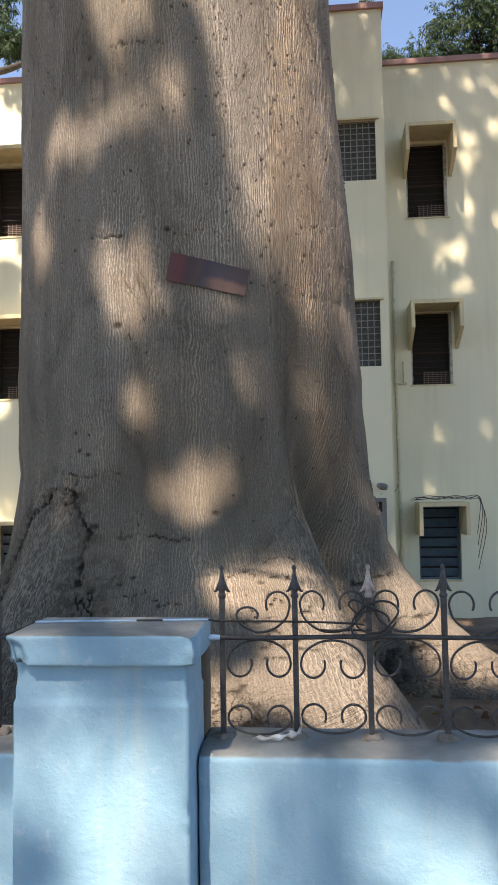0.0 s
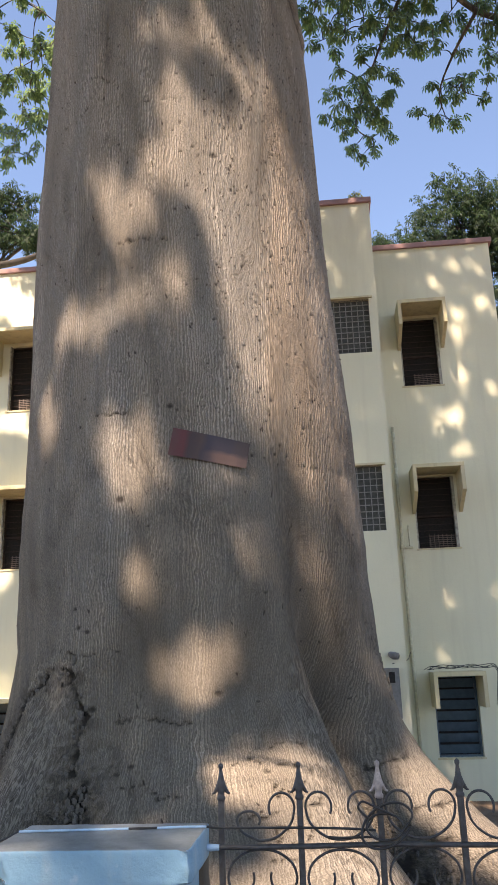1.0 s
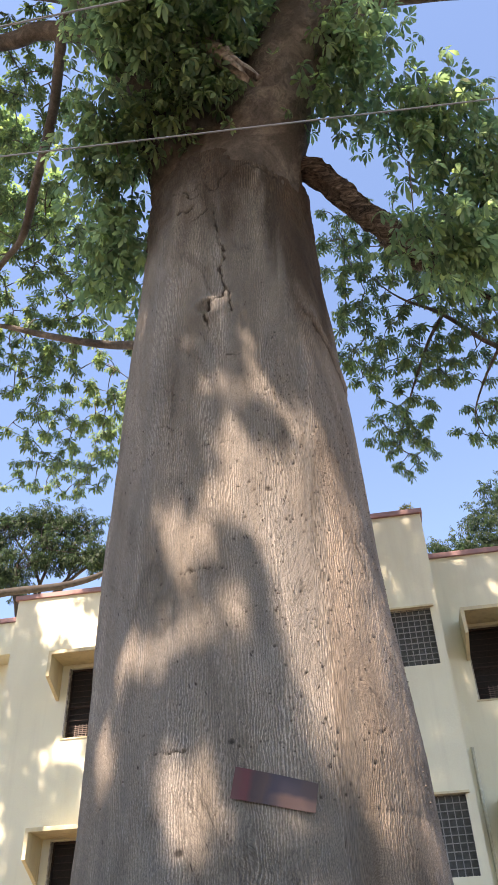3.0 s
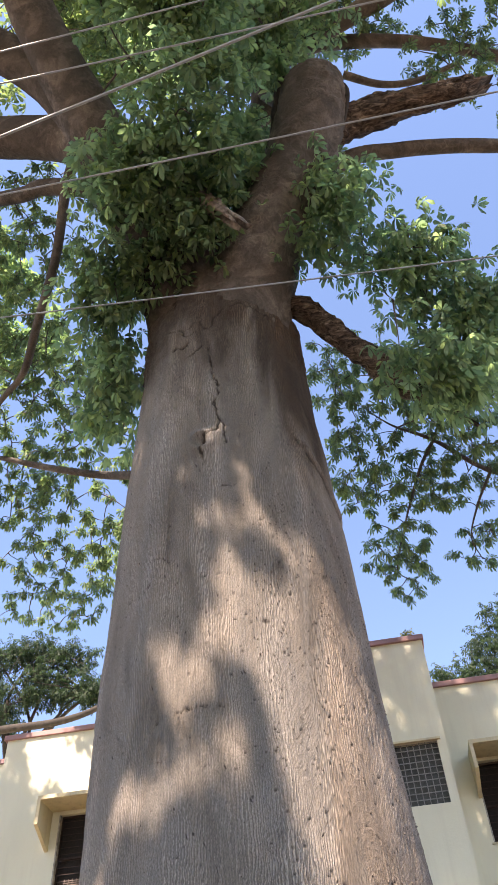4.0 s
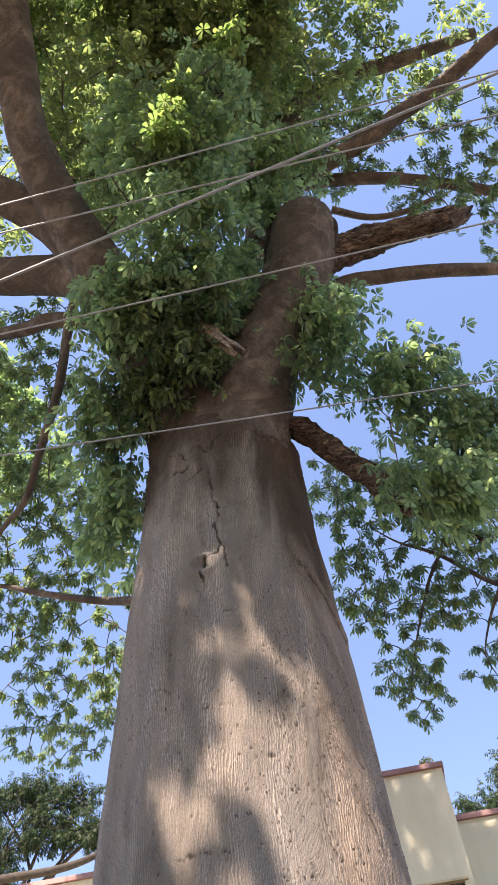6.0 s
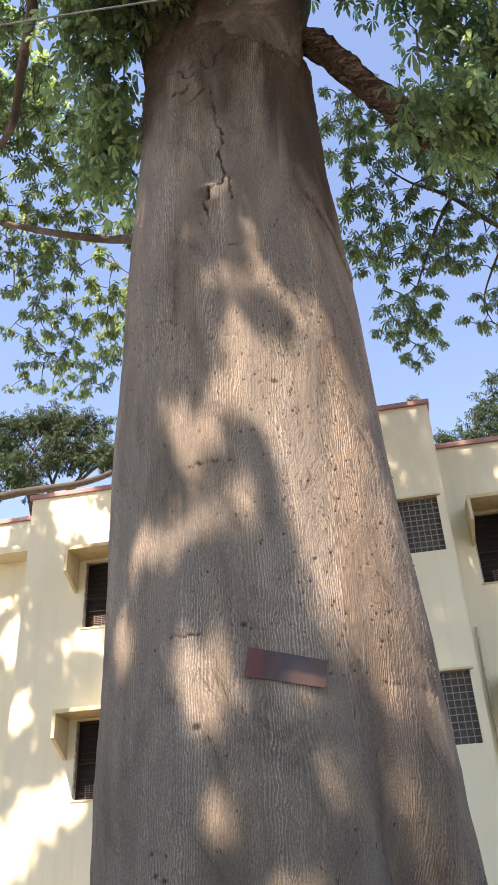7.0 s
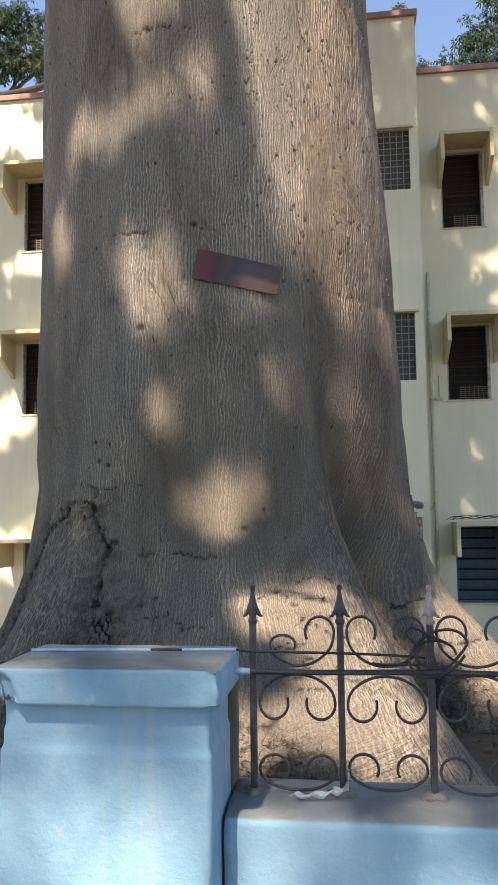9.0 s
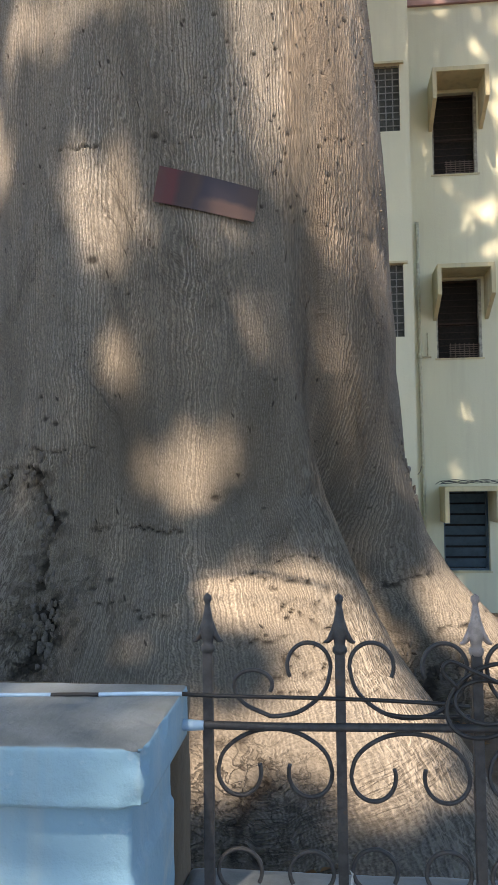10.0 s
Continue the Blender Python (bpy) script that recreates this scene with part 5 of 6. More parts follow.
# first three masses are added to shade the stub, right-hand leaves and upright limb
HIGH = [(-1.0, 0.67, 15.9, 0.7, 0.45, 0.3, 60), (0.5, 1.2, 15.4, 0.9, 0.5, 0.3, 45), (-3.3, 0.5, 15.9, 1.5, 0.8, 0.5, 80), (-1.4, 2.2, 15.0, 1.7, 1.4, 0.9, 75), (0.4, 2.4, 15.8, 1.6, 1.3, 0.9, 75), (-0.5, 1.6, 15.2, 0.8, 0.5, 0.3, 40), (2.6, 2.6, 17.0, 1.9, 1.3, 0.8, 55), (-4.2, 2.4, 15.5, 1.6, 1.4, 0.9, 50), (-1.0, 0.6, 16.5, 2.2, 1.2, 0.9, 55), (2.0, 0.6, 17.5, 2.0, 1.3, 0.9, 90)]


def twig_arrays(tips, seed, thick=0.0075):
    """Thin bent twigs that fork: every tip joins the nearest limb or an earlier tip."""
    rng = np.random.default_rng(seed)
    pts = np.vstack([l[3:, :3] for l in LIMB_LINES.values()])
    reach = np.array([np.sqrt(((pts - p) ** 2).sum(1).min()) for p in tips])
    out = []
    for k in np.argsort(reach):
        p = tips[k]
        d = ((pts - p) ** 2).sum(1)
        near = pts[np.argmin(d)]
        far = math.sqrt(d.min())
        mid = (p + near) / 2 + rng.standard_normal(3) * 0.10 * far + np.array((0, 0, 0.06 * far))
        line = smooth_line([near, mid, p], 4)
        out.append(tube_arrays(line, np.linspace(thick * (1.2 + 0.7 * min(far, 1.2)), thick * 0.7, len(line)), 4))
        pts = np.vstack([pts, mid[None], p[None]])
    return out


def spaced(p, apart):
    """Those of the points that keep clear of the earlier ones."""
    kept = p[:1]
    for q in p[1:]:
        if ((kept - q) ** 2).sum(1).min() > apart * apart:
            kept = np.vstack([kept, q[None]])
    return kept


def foliage(name, masses, seed, mat, leaves, spread, size, label, more=1.0, twigs=True, apart=0.0, clear=False):
    rng = np.random.default_rng(seed)
    tips = np.vstack([in_ellipsoid(rng, *row[:6], int(row[6] * more)) for row in masses])
    if apart:
        tips = spaced(rng.permutation(tips), apart)
    c, s = rosettes(tips, seed + 1, leaves, spread, size)
    if clear:
        shade = ~sunlit(*trunk_hit(c), 408, 0.075)
        c, s = c[shade], s[shade]
    v, f = leaf_arrays(c, s, seed + 2, wide=0.215 if clear else 0.185)
    ob = fast_mesh(name, v, f, mat, tree, False, label)
    ob["kind"] = "stuff"
    if twigs:
        ob = joined("twig", twig_arrays(tips, seed + 3), LIMB_BARK, tree)
        ob["kind"] = "stuff"


foliage("near_foliage", NEAR_MASSES, 100, LEAF_NEAR, 12, 0.18, (0.09, 0.145), "dense drooping green palmate leaves", 0.9, True, 0.0, True)
foliage("sparse_foliage", SPARSE, 200, LEAF_SPRAY, 8, 0.05, (0.07, 0.105), "sprays of green palmate leaves", 1.7, True, 0.225)
foliage("young_foliage", [(-0.68, 1.58, 10.85, 0.12, 0.1, 0.12, 5), (-0.56, 1.5, 11.15, 0.12, 0.1, 0.1, 3), (-0.47, 1.3, 11.5, 0.16, 0.1, 0.1, 3), (0.14, 1.01, 12.0, 0.15, 0.1, 0.1, 3)], 170, LEAF_YOUNG, 6, 0.10, (0.10, 0.16), "yellow-green young leaves, brightened in colour as if sunlit", 1.0, True)
foliage("high_foliage", HIGH, 300, LEAF_HIGH, 12, 0.24, (0.11, 0.17), "dense high crown of green leaves", 0.68, True, 0.0, True)


def shade_crown(name, seed, z_lo, z_hi, span, count, shaded, label, size=(0.12, 0.18)):
    """Leaves added high over a stretch (x0, x1, y0, y1) to cast shade, left open where the sun looks through."""
    rng = np.random.default_rng(seed)
    p = np.column_stack([rng.uniform(span[0], span[1], count), rng.uniform(span[2], span[3], count), rng.uniform(z_lo, z_hi, count)])
    p = p[shaded(p)]
    v, f = leaf_arrays(p, rng.uniform(size[0], size[1], len(p)), seed + 1, 6, 0.3, 0.27, 0.75)
    ob = fast_mesh(name, v, f, LEAF, tree, False, label)
    ob["kind"] = "stuff"


def wall_open(hx, hz, seed, open_by):
    ragged = 0.45 * fbm(np.column_stack([hx * 3.5, hz * 3.0, hx * 0]), 3, seed)
    lit = np.zeros(len(hx), bool)
    for gx, gz, rx, rz in WALL_GAPS:
        lit |= ((hx - gx) / (rx + open_by)) ** 2 + ((hz - gz) / (rz + open_by)) ** 2 < 1 + ragged
    return lit


def mottle(x, y, seed, level):
    return fbm(np.column_stack([x, y, x * 0]), 3, seed) > level


def street_cover(p):
    """Thinner leaves where the sun reaches the pillar and the low wall; a clear hole for the knot in between."""
    s = (2.2 - p[:, 1]) / SUN_WAY.y
    wx, wz = p[:, 0] + s * SUN_WAY.x, p[:, 2] + s * SUN_WAY.z
    chance = np.random.default_rng(78).random(len(p))
    low = wz < 1.9
    ragged = 0.15 * fbm(np.column_stack([wx * 3.0, wz * 3.0, wx * 0]), 3, 77)
    shaft = np.clip((-0.40 - wx) / 0.16, 0, 1) * np.clip((1.0 - wz) / 0.2, 0, 1)
    wall = np.maximum(1.3 - ((wx + 0.16) / 0.22) ** 2 - ((wz - 0.6) / 0.5) ** 2, 1.2 - ((wx - 0.20) / 0.10) ** 2 - ((wz - 0.6) / 0.5) ** 2)
    lit = np.clip(np.where(wx < -0.33, shaft, wall) + ragged, 0, 1)
    top = (wz > 1.21) | ((wx > -0.3) & (wz > 0.87))
    over = np.where((wx > -0.3) & (wz > 1.3), 0.9, 0.38) - 0.1 * lit
    front = 0.245 + 0.03 * np.clip((wx - 0.2) * 3, 0, 1) - np.where(wx > -0.33, 0.14, 0.075) * lit
    part_sun = np.where(top, over, front)
    return ~low | (chance < part_sun)


shade_crown("street_shade_leaves", 400, 14.6, 15.5, (-6.8, 1.0, -10.0, 0.15), 22500, lambda p: ~sunlit(*trunk_hit(p), 408, 0.075) & street_cover(p) & ((p[:, 1] < -0.5) | mottle(p[:, 0] * 1.3, p[:, 1] * 1.3, 91, 0.08)), "unseen leaves added over the street to dapple trunk, pillar and wall", (0.10, 0.15))


def outer_shade_leaves():
    """Unseen leaves added to block the sky light over the street."""
    rng = np.random.default_rng(450)
    p = np.column_stack([rng.uniform(-13, 9, 9000), rng.uniform(-16, -0.6, 9000), rng.uniform(14.5, 17.0, 9000)])
    p = p[(p[:, 0] < -6.9) | (p[:, 0] > 1.1) | (p[:, 1] < -10.1)]
    v, f = leaf_arrays(p, rng.uniform(0.22, 0.34, len(p)), 451, 6, 0.3, 0.27, 0.75)
    ob = fast_mesh("outer_shade_leaves", v, f, LEAF, tree, False, "unseen leaves added to block sky light over the street")
    ob["kind"] = "stuff"


outer_shade_leaves()
# limbless leaf layer added high up to shade the right-hand wall in patches
shade_crown("rear_shade_leaves", 500, 20.5, 21.5, (-4.2, 1.8, -0.8, 5.6), 8000, lambda p: (wall_hit(p)[0] > -2.0) & ~wall_open(*wall_hit(p), 508, 0.08), "high leaves added to shade the right-hand facade")
# unseen layer added only to mottle the sunlight on the left facade
shade_crown("west_shade_leaves", 600, 15.5, 16.6, (-11.5, -5.2, 2.4, 9.5), 8000, lambda p: mottle(wall_hit(p)[0] * 1.15, wall_hit(p)[1] * 1.15, 88, -0.14), "unseen leaves added to break up the sun on the left facade")


# ---- sign on the trunk ----
def build_sign():
    nx, nz = 24, 6
    v, f = [], []
    for side in (0, 1):
        for i in range(nx + 1):
            for k in range(nz + 1):
                x, z = (i / nx - 0.5) * 0.535, (k / nz - 0.5) * (0.19 - 0.012 * i / nx)
                bow = -0.012 * math.cos(x / 0.26 * 1.5) - 0.004 * math.sin(7 * x + 1) - (0.02 * max(0, x - 0.12) / 0.14 * max(0, -z) / 0.08)
                v.append((x, bow + 0.002 * side, z))
    row, off = nz + 1, (nx + 1) * (nz + 1)
    for i in range(nx):
        for k in range(nz):
            a = i * row + k
            f.append((a, a + row, a + row + 1, a + 1))
            f.append((off + a, off + a + 1, off + a + row + 1, off + a + row))
    for i in range(nx):
        for k in (0, nz):
            a = i * row + k
            f.append((a, a + row, off + a + row, off + a) if k else (a, off + a, off + a + row, a + row))
    for k in range(nz):
        for i in (0, nx):
            a = i * row + k
            f.append((a, a + 1, off + a + 1, off + a))
    ob = mesh_object("sign_plate", v, f, SIGN, None, False)
    ob.matrix_world = pose(-0.685, 5.075, 3.08, 3, 11.3, 14)
    tagged(ob, "bent faded red and violet tin plate nailed to the trunk", "sign")
    return ob


build_sign()


# ---- building ----
house = thing("apartment_building", (0, 13.5, -0.55), "cream painted three-storey block of flats with box window shades", "building")
HOUSE_INV = house.matrix_basis.inverted()


def hp(ob):
    """Hang a part on the building where it stands."""
    ob.parent = house
    ob.matrix_parent_inverse = HOUSE_INV
    return ob


def wall_with_openings(name, x0, x1, y0, y1, z0, z1, openings, mat):
    """A wall slab facing the street with openings (ox0, ox1, oz0, oz1) in one column or several."""
    xs = sorted({x0, x1, *(v for o in openings for v in o[:2])})
    bm = bmesh.new()
    for a, b in zip(xs[:-1], xs[1:]):
        holes = sorted((o[2], o[3]) for o in openings if o[0] <= a and o[1] >= b)
        z = z0
        for h0, h1 in holes + [(z1, z1)]:
            if h0 - z > 1e-4:
                add_box(bm, a, b, y0, y1, z, h0)
            z = h1
    bmesh.ops.remove_doubles(bm, verts=bm.verts[:], dist=1e-5)
    return hp(part(name, bm, mat, None))


def shade(x0, x1, y0, y1, top, fin_front, fin_wall, thick=0.07):
    """A box window shade: slab and two side fins."""
    bm = bmesh.new()
    add_box(bm, x0, x1, y0, y1, top - thick, top, 0.006)
    ob = hp(part("window_shade", bm, CREAM_TRIM, None, "cream concrete shade with side fins"))
    for a, b in ((x0, x0 + 0.06), (x1 - 0.06, x1)):
        prof = [(y0, top - thick), (y0, fin_front), (y1, fin_wall), (y1, top - thick)]
        v = [(x, y, z) for x in (a, b) for y, z in prof]
        f = [(0, 1, 2, 3), (7, 6, 5, 4), (0, 4, 5, 1), (1, 5, 6, 2), (2, 6, 7, 3), (3, 7, 4, 0)]
        fin = mesh_object("fin", v, f, CREAM_TRIM, ob)
    return ob


def window(x0, x1, z0, z1, y, kind):
    """A recessed dark window: frame, leaves or louvres, bars and a sill."""
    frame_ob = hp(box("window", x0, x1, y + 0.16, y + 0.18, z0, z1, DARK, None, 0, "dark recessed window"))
    w = 0.035
    mat = BROWN if kind != "louvre" else LOUVRE
    rims = [(x0, x0 + w, z0, z1), (x1 - w, x1, z0, z1), (x0 + w, x1 - w, z0, z0 + w), (x0 + w, x1 - w, z1 - w, z1)]
    for bx in rims:
        box("window_frame", bx[0], bx[1], y + 0.10, y + 0.155, bx[2], bx[3], mat, frame_ob)
    if kind == "louvre":
        n = 7
        for k in range(n):
            z = z0 + w + (z1 - z0 - 2 * w) * (k + 0.5) / n
            bm = bmesh.new()
            add_box(bm, x0 + w, x1 - w, -0.004, 0.004, -0.078, 0.078)
            bmesh.ops.rotate(bm, verts=bm.verts[:], matrix=Matrix.Rotation(radians(28), 3, "X"))
            bmesh.ops.translate(bm, verts=bm.verts[:], vec=(0, y + 0.12, z))
            part("slat", bm, LOUVRE, frame_ob)
    else:
        bars = 12
        for k in range(1, bars):
            z = z0 + (z1 - z0) * k / bars
            bm = bmesh.new()
            add_box(bm, x0, x1, y + 0.075, y + 0.083, z - 0.004, z + 0.004)
            part("bar", bm, BROWN, frame_ob)
        # a low screen across the foot of the opening
        for k in range(6):
            z = z0 + 0.04 + 0.035 * k
            bm = bmesh.new()
            add_box(bm, x0 + 0.2, x1 - 0.03, y + 0.055, y + 0.063, z - 0.005, z + 0.005)
            part("screen_bar", bm, SCREEN, frame_ob)
        for k in range(7):
            x = x0 + 0.22 + (x1 - x0 - 0.27) * k / 6
            bm = bmesh.new()
            add_box(bm, x - 0.004, x + 0.004, y + 0.05, y + 0.057, z0 + 0.01, z0 + 0.24)
            part("screen_bar", bm, SCREEN, frame_ob)
        for a, b in ((x0 - 0.001, x0 + 0.022), (x1 - 0.045, x1 + 0.001)):
            box("jamb", a, b, y + 0.002, y + 0.098, z0 + 0.002, z1 - 0.002, JAMB, frame_ob)
        rail = z0 + (z1 - z0) * 0.44
        box("transom", x0 + w, x1 - w, y + 0.10, y + 0.15, rail, rail + 0.03, BROWN, frame_ob)
    box("sill", x0 - 0.03, x1 + 0.03, y - 0.015, y + 0.16, z0 - 0.03, z0 - 0.001, CREAM_TRIM, frame_ob)
    return frame_ob


def grille(x0, x1, z0, z1, y):
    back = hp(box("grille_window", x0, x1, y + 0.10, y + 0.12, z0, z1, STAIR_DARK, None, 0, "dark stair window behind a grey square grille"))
    nx, nz = 7, 10
    for k in range(nx + 1):
        x = x0 + (x1 - x0) * k / nx
        box("grille_bar", x - 0.0065, x + 0.0065, y + 0.035, y + 0.048, z0, z1, GRILLE, back)
    for k in range(nz + 1):
        z = z0 + (z1 - z0) * k / nz
        box("grille_bar", x0, x1, y + 0.05, y + 0.062, z - 0.0065, z + 0.0065, GRILLE, back)
    box("lintel", x0 - 0.06, x1 + 0.06, y - 0.05, y + 0.10, z1 + 0.001, z1 + 0.035, CREAM_TRIM, back)
    return back


def build_house():
    WY, BY = 13.5, 12.65
    right_windows = [(1.66, 2.36, 6.40, 7.72), (1.66, 2.36, 3.45, 4.70), (1.70, 2.40, 0.11, 1.36)]
    left_windows = [(-5.80, -5.10, 6.40, 7.72), (-5.78, -5.08, 3.40, 4.70), (-5.72, -5.0, -0.1, 1.15)]
    stair = [(0.36, 1.08, 6.77, 7.79), (0.36, 1.08, 3.66, 4.75)]
    wall_with_openings("wall", 1.222, 3.46, WY, WY + 0.23, -0.7, 9.17, right_windows, CREAM)
    wall_with_openings("wall", -7.10, -3.0, WY, WY + 0.23, -0.7, 9.30, left_windows, CREAM)
    wall_with_openings("wall", -3.0, 1.22, BY, BY + 0.23, -0.7, 9.70, stair, CREAM)
    for x0, x1, y0, y1, top in ((0.99, 1.22, BY + 0.23, WY + 3.0, 9.70), (-3.0, -2.77, BY + 0.23, WY + 3.0, 9.70), (3.23, 3.46, WY + 0.23, WY + 8, 9.17), (-7.10, -6.87, WY + 0.23, WY + 1.2, 9.30)):
        hp(box("side_wall", x0, x1, y0, y1, -0.7, top, CREAM, None))
    hp(box("wall", -14.0, -7.101, 14.3, 14.53, -0.7, 9.25, CREAM, None))
    hp(box("rear_wall", -14.0, 3.46, WY + 8.0, WY + 8.23, -0.7, 9.0, CREAM, None))
    hp(box("roof", -14.0, 3.2, WY + 0.3, WY + 8.0, 8.3, 8.45, CREAM, None))
    for x0, x1, y0, y1, z in ((1.222, 3.52, WY - 0.05, WY + 0.27, 9.17), (-7.16, -3.001, WY - 0.05, WY + 0.27, 9.30), (-3.04, 1.26, BY - 0.05, BY + 0.27, 9.70), (-14, -7.17, 14.25, 14.57, 9.25), (0.95, 1.26, BY + 0.272, WY + 3, 9.70), (3.2, 3.52, WY + 0.272, WY + 8, 9.17)):
        hp(box("coping", x0, x1, y0, y1, z, z + 0.10, PINK, None, 0.008, "dull pink painted parapet coping"))
    for o in right_windows[:2] + left_windows[:2]:
        window(*o, WY, "barred")
    for o in (right_windows[2], left_windows[2]):
        window(*o, WY, "louvre")
    shade(1.605, 2.45, 12.9, WY, 7.84, 7.36, 7.10)
    shade(1.61, 2.465, 12.9, WY, 4.80, 4.33, 4.05)
    shade(1.645, 2.455, 12.9, WY, 1.43, 0.89, 0.89)
    shade(-6.0, -4.98, 12.9, WY, 7.85, 7.36, 7.10)
    shade(-5.98, -4.95, 12.9, WY, 4.80, 4.33, 4.05)
    shade(-5.95, -4.9, 12.9, WY, 1.21, 0.72, 0.72)
    for o in stair:
        grille(*o, BY)
    # rain pipe with a joint, small branch pipe and the meter box beside it
    pipe = hp(tube("rain_pipe", [(1.40, 13.44, -0.6), (1.40, 13.44, 1.2), (1.385, 13.44, 3.0), (1.385, 13.44, 5.62)], 0.028, PIPE, None, 10))
    tube("pipe_joint", [(1.385, 13.44, 3.44), (1.385, 13.44, 3.52)], 0.042, PIPE, pipe, 10)
    tube("branch_pipe", [(1.385, 13.44, 3.47), (1.56, 13.44, 3.47)], 0.02, PIPE, pipe, 8)
    tube("branch_pipe", [(1.51, 13.44, 3.47), (1.51, 13.44, 3.85)], 0.012, PIPE, pipe, 8)
    meter = hp(box("meter_box", 0.86, 1.09, 12.55, 12.65, 0.78, 1.52, GREY, None, 0.008, "grey metal meter box"))
    box("meter_window", 0.93, 1.02, 12.545, 12.552, 1.3, 1.46, DARK, meter)
    lamp = hp(tube("wall_lamp", [(0.98, 12.66, 1.72), (0.98, 12.56, 1.72), (1.02, 12.48, 1.70), (1.08, 12.44, 1.69)], [0.02, 0.045, 0.06, 0.05], GREY, None, 12, 0, 0, "small grey wall lamp"))
    # loose wires over the lowest shade
    rng = np.random.default_rng(12)
    for k in range(4):
        pts = [(1.50 + 0.05 * k, 12.88, 1.47)]
        for x in np.linspace(1.6, 2.6, 7):
            pts.append((x, 12.86 + 0.02 * k, 1.47 + 0.05 * abs(math.sin(5 * x + k)) + 0.01 * rng.standard_normal()))
        pts += [(2.62 + 0.03 * k, 12.9, 1.35 - 0.1 * k), (2.64, 13.3, 0.9 - 0.2 * k)]
        hp(tube("loose_wire", smooth_line(pts, 5), 0.0055, CABLE, None, 5))
    hp(tube("loose_wire", smooth_line([(1.36, 13.3, 1.75), (1.25, 12.9, 1.62), (1.0, 12.62, 1.58)], 6), 0.006, CABLE, None, 5))


build_house()


# ---- overhead wires ----
def build_wires():
    rows = [(-0.952, 1.203, 0.783, 1.336, 4.10, 0.0032), (-1.495, 1.524, 1.352, 1.534, 6.0, 0.0055), (-1.473, 1.316, 1.443, 0.86, 6.3, 0.0085), (-1.454, 1.117, 1.533, 1.133, 6.6, 0.0055), (-1.386, 0.955, 1.277, 0.899, 6.6, 0.005)]
    for x0, y0, x1, y1, z, r in rows:
        dx, dy = (x1 - x0), (y1 - y0)
        pts = []
        for t in np.linspace(-9, 10, 60):
            pts.append((x0 + dx * t, y0 + dy * t, z + 0.0025 * ((t - 0.5) * dx) ** 2))
        ob = tube("overhead_wire", pts, r, WIRE, None, 6)
        tagged(ob, "grey overhead wire strung high along the street", "wire", "overhead wires")


build_wires()


# ---- trees behind the building ----
def far_tree(x, y, base, height, masses, seed, label):
    root = thing("background_tree", (x, y, base), label, "tree", "background trees")
    inv = root.matrix_basis.inverted()
    rng = np.random.default_rng(seed)
    trunk = smooth_line([(x, y, base, 0.35), (x + 0.2, y, base + height * 0.5, 0.26), (x - 0.1, y + 0.1, base + height, 0.14)], 8)
    ob = tube("trunk", trunk[:, :3], trunk[:, 3], FAR_BARK, root, 12, 0.06, seed)
    ob.matrix_parent_inverse = inv
    tips = np.vstack([in_ellipsoid(rng, *row[:6], int(row[6] * 1.4)) for row in masses])
    arms = []
    for row in masses:
        near = trunk[np.argmin(((trunk[:, :3] - row[:3]) ** 2).sum(1)), :3]
        line = smooth_line([near, (near + np.array(row[:3])) / 2 + rng.standard_normal(3) * 0.3, row[:3]], 6)
        arms.append(tube_arrays(line, np.linspace(0.06, 0.025, len(line)), 8))
        sel = tips[((tips - row[:3]) ** 2).sum(1) < 4][::14]
        for p in sel:
            l2 = smooth_line([row[:3], (np.array(row[:3]) + p) / 2 + rng.standard_normal(3) * 0.12, p], 4)
            arms.append(tube_arrays(l2, np.linspace(0.016, 0.006, len(l2)), 4))
    ob = joined("branch", arms, FAR_BARK, root)
    ob.matrix_parent_inverse = inv
    c, s = rosettes(tips, seed + 1, 13, 0.14, (0.09, 0.14))
    v, f = leaf_arrays(c, s, seed + 2, 6, 0.8, 0.18, 0.5)
    ob = fast_mesh("crown", v, f, LEAF_FAR, root, False)
    ob["kind"] = "stuff"
    ob.matrix_parent_inverse = inv


far_tree(4.6, 20.5, -0.5, 11.0, [(2.15, 20.3, 12.4, 0.4, 0.5, 1.0, 34), (3.1, 20.6, 12.6, 0.8, 0.9, 1.1, 70), (4.5, 20.6, 13.7, 1.2, 1.0, 1.6, 130), (6.0, 20.6, 13.4, 1.2, 1.0, 1.6, 130), (4.0, 20.8, 11.3, 1.6, 0.9, 0.6, 80), (7.0, 20.8, 11.8, 1.4, 1.0, 1.5, 90)], 900, "dark leafy tree rising behind the flat roof")
far_tree(-9.6, 18.5, -0.5, 11.8, [(-8.9, 18.3, 13.5, 0.7, 0.7, 0.6, 34), (-10.1, 18.4, 13.0, 0.8, 0.8, 0.7, 36), (-7.7, 18.3, 13.2, 0.7, 0.7, 0.5, 28), (-9.3, 18.4, 14.6, 0.8, 0.7, 0.45, 30), (-8.2, 18.4, 14.3, 0.6, 0.6, 0.4, 20), (-11.2, 18.6, 13.6, 1.1, 0.9, 0.9, 44), (-6.7, 18.2, 13.0, 0.6, 0.5, 0.4, 18), (-10.6, 18.5, 14.8, 0.7, 0.6, 0.4, 18)], 950, "green tree with a leaning limb behind the flat roof")


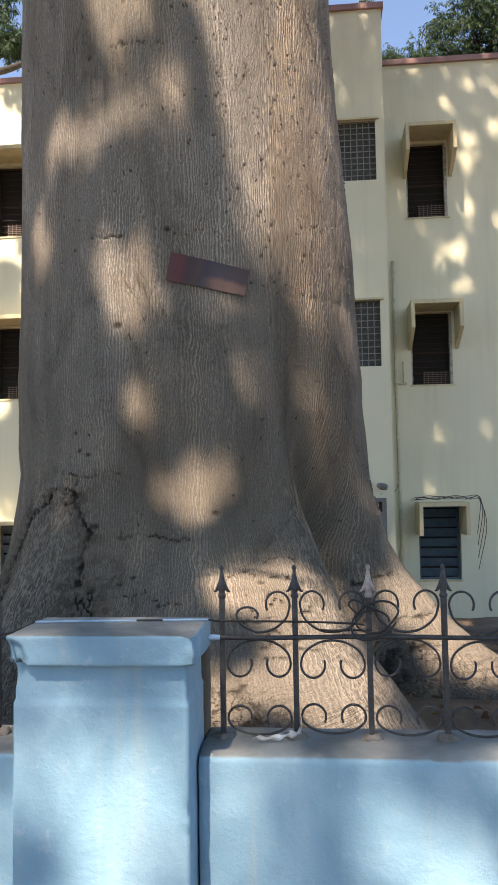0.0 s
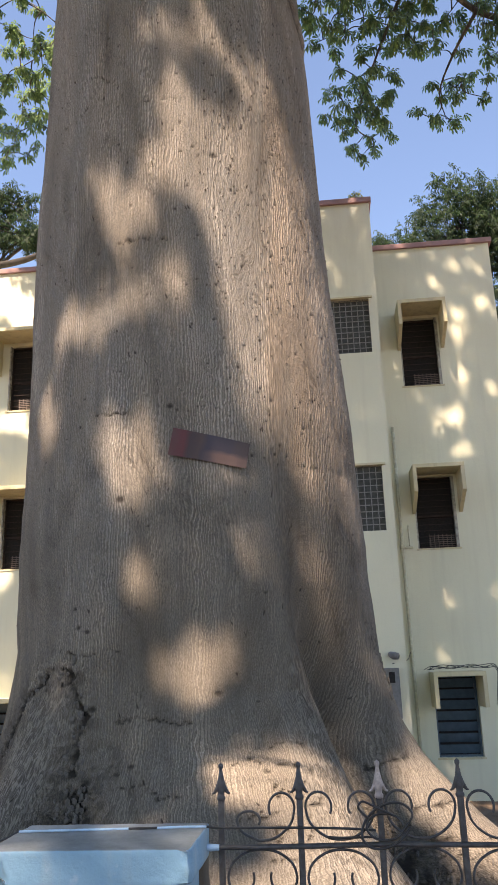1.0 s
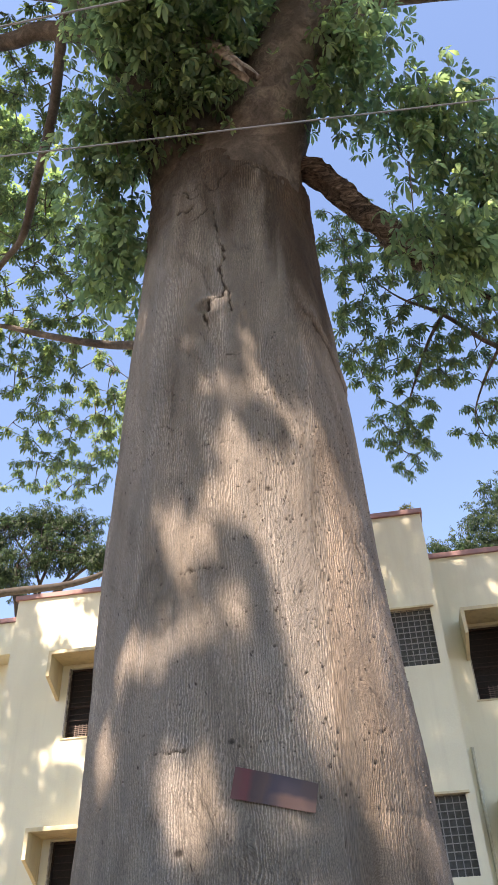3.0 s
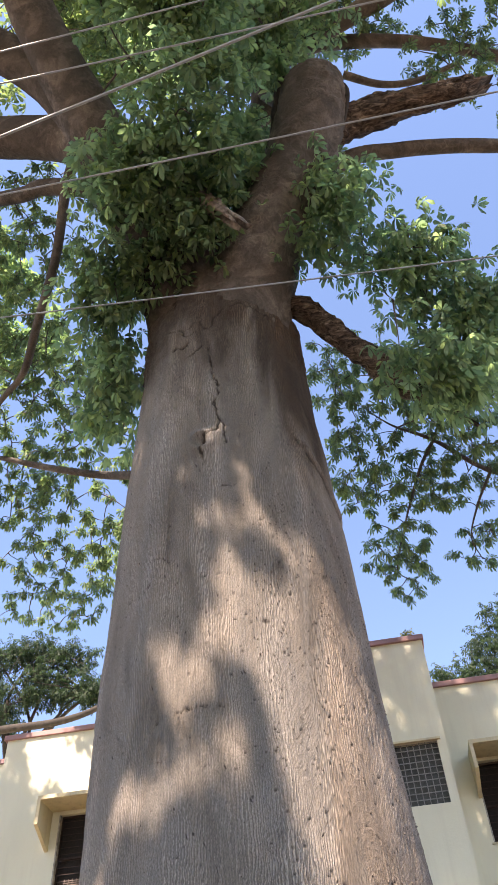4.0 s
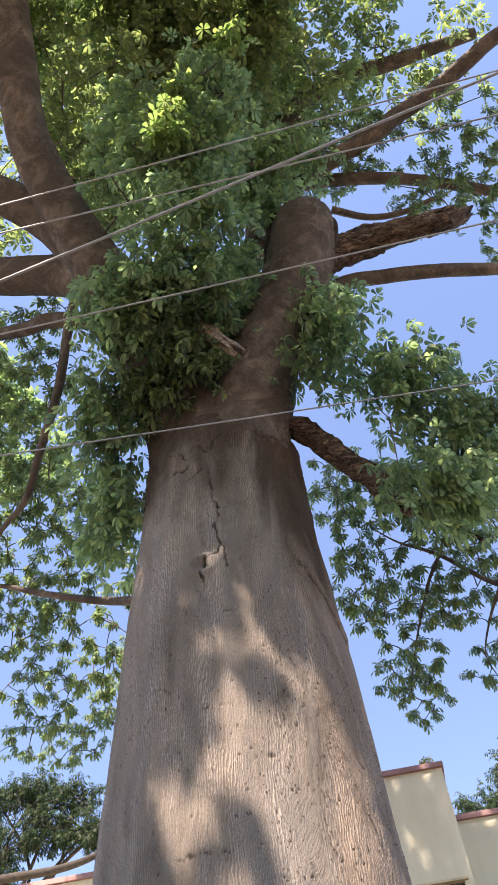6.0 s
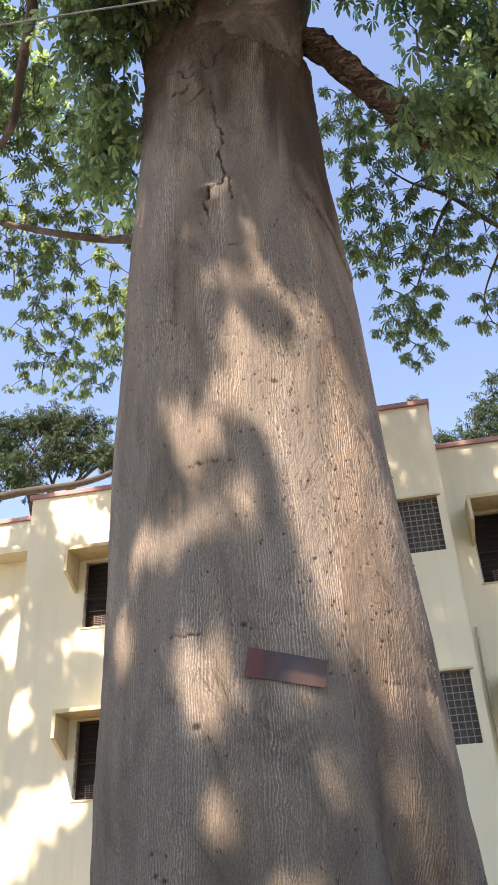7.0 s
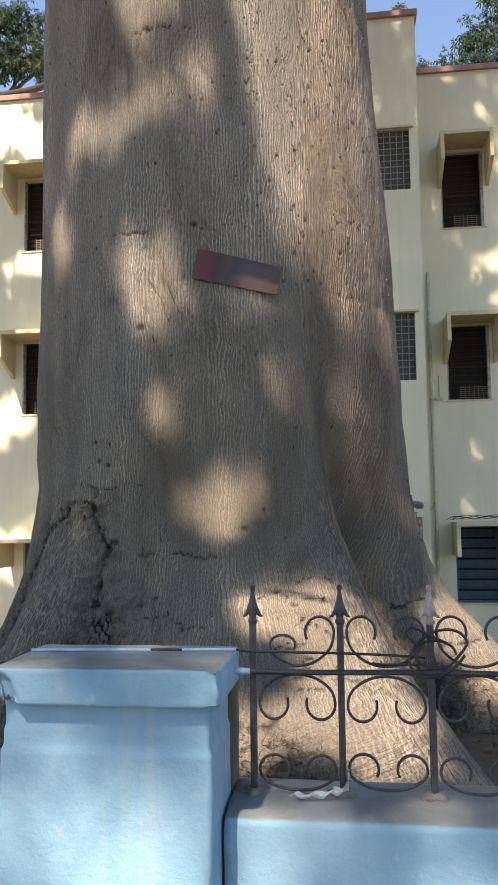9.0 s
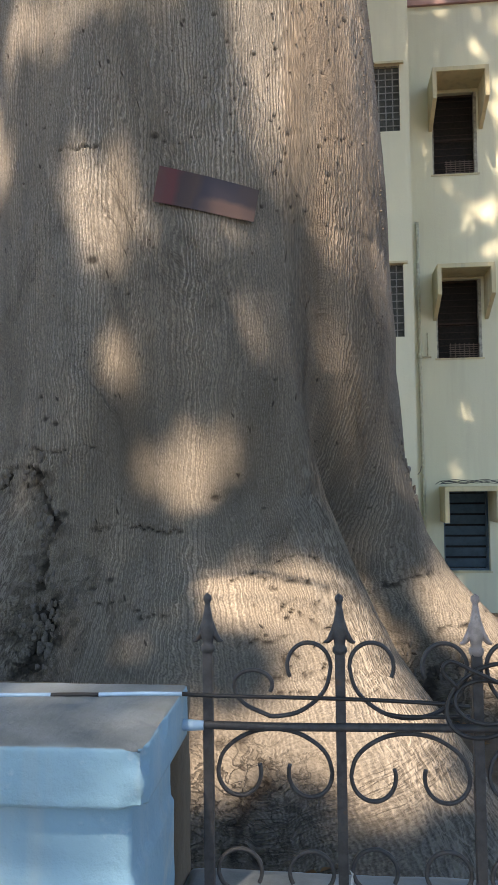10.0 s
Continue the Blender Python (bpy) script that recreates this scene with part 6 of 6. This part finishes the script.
def leaning_limb():
    """A long dark limb that leans across behind the parapet, part of the western tree."""
    root = bpy.data.objects["background_tree.001"]
    line = smooth_line([(-12.5, 17.9, 11.9, 0.14), (-10.58, 17.9, 12.02, 0.12), (-9.66, 17.9, 12.08, 0.11), (-8.44, 17.9, 12.07, 0.10), (-7.69, 17.9, 12.14, 0.09), (-7.07, 17.9, 12.31, 0.075), (-6.23, 17.9, 12.72, 0.05)], 8)
    ob = tube("limb", line[:, :3], line[:, 3], FAR_BARK, root, 10, 0.08, 71)
    ob.matrix_parent_inverse = root.matrix_basis.inverted()


leaning_limb()


def roof_plant():
    """A yellowing weed that has rooted behind the parapet."""
    root = thing("weed", (1.0, 12.95, 9.6), "small yellow-green weed growing behind the parapet coping", "plant")
    inv = root.matrix_basis.inverted()
    rng = np.random.default_rng(64)
    tips = np.column_stack([rng.normal(1.0, 0.09, 34), rng.normal(12.95, 0.08, 34), rng.uniform(9.75, 10.12, 34)])
    ob = joined("stem", [tube_arrays(smooth_line([(1.0, 12.95, 9.5), (1.0 + 0.4 * (p[0] - 1.0), 12.95, 9.75), p], 4), 0.006, 4) for p in tips[:12]], LIMB_BARK, root)
    ob.matrix_parent_inverse = inv
    v, f = leaf_arrays(tips, rng.uniform(0.05, 0.09, 34), 65, 5, 0.5, 0.26, 0.5)
    ob = fast_mesh("leaves", v, f, WEED, root, False)
    ob["kind"] = "stuff"
    ob.matrix_parent_inverse = inv


roof_plant()


# ---- litter on the ground ----
def build_litter():
    rng = np.random.default_rng(31)
    n = 1400
    x, y = rng.uniform(-4.5, 5.5, n), rng.uniform(2.8, 11.5, n)
    c = np.column_stack([x, y, ground_height(x, y) + rng.uniform(0.01, 0.06, n)])
    v, f = leaf_arrays(c, rng.uniform(0.05, 0.10, n), 32, 3, 0.2, 0.3, 0.8)
    ob = fast_mesh("dry_leaves", v, f, LITTER, None)
    tagged(ob, "scattered dry brown leaves on the earth", "leaf litter", kind="stuff")
    vs, fs = [], []
    for k in range(90):
        bm = bmesh.new()
        bmesh.ops.create_icosphere(bm, subdivisions=1, radius=1.0)
        sx = rng.uniform(0.03, 0.10)
        px, py = rng.uniform(0.6, 5.0), rng.uniform(7.0, 12.0)
        pz = float(ground_height(px, py))
        off = sum(len(a) for a in vs)
        pts = np.array([v.co[:] for v in bm.verts]) * (1 + 0.25 * rng.standard_normal((len(bm.verts), 1)) * 0.6) * (sx, sx * rng.uniform(0.6, 1), sx * 0.55) + (px, py, pz + sx * 0.2)
        vs.append(pts)
        fs += [[off + v.index for v in f.verts] for f in bm.faces]
        bm.free()
    ob = fast_mesh("rubble", np.vstack(vs), np.array(fs), STONE, None)
    tagged(ob, "broken grey stones strewn along the building", "rubble", kind="stuff")


build_litter()
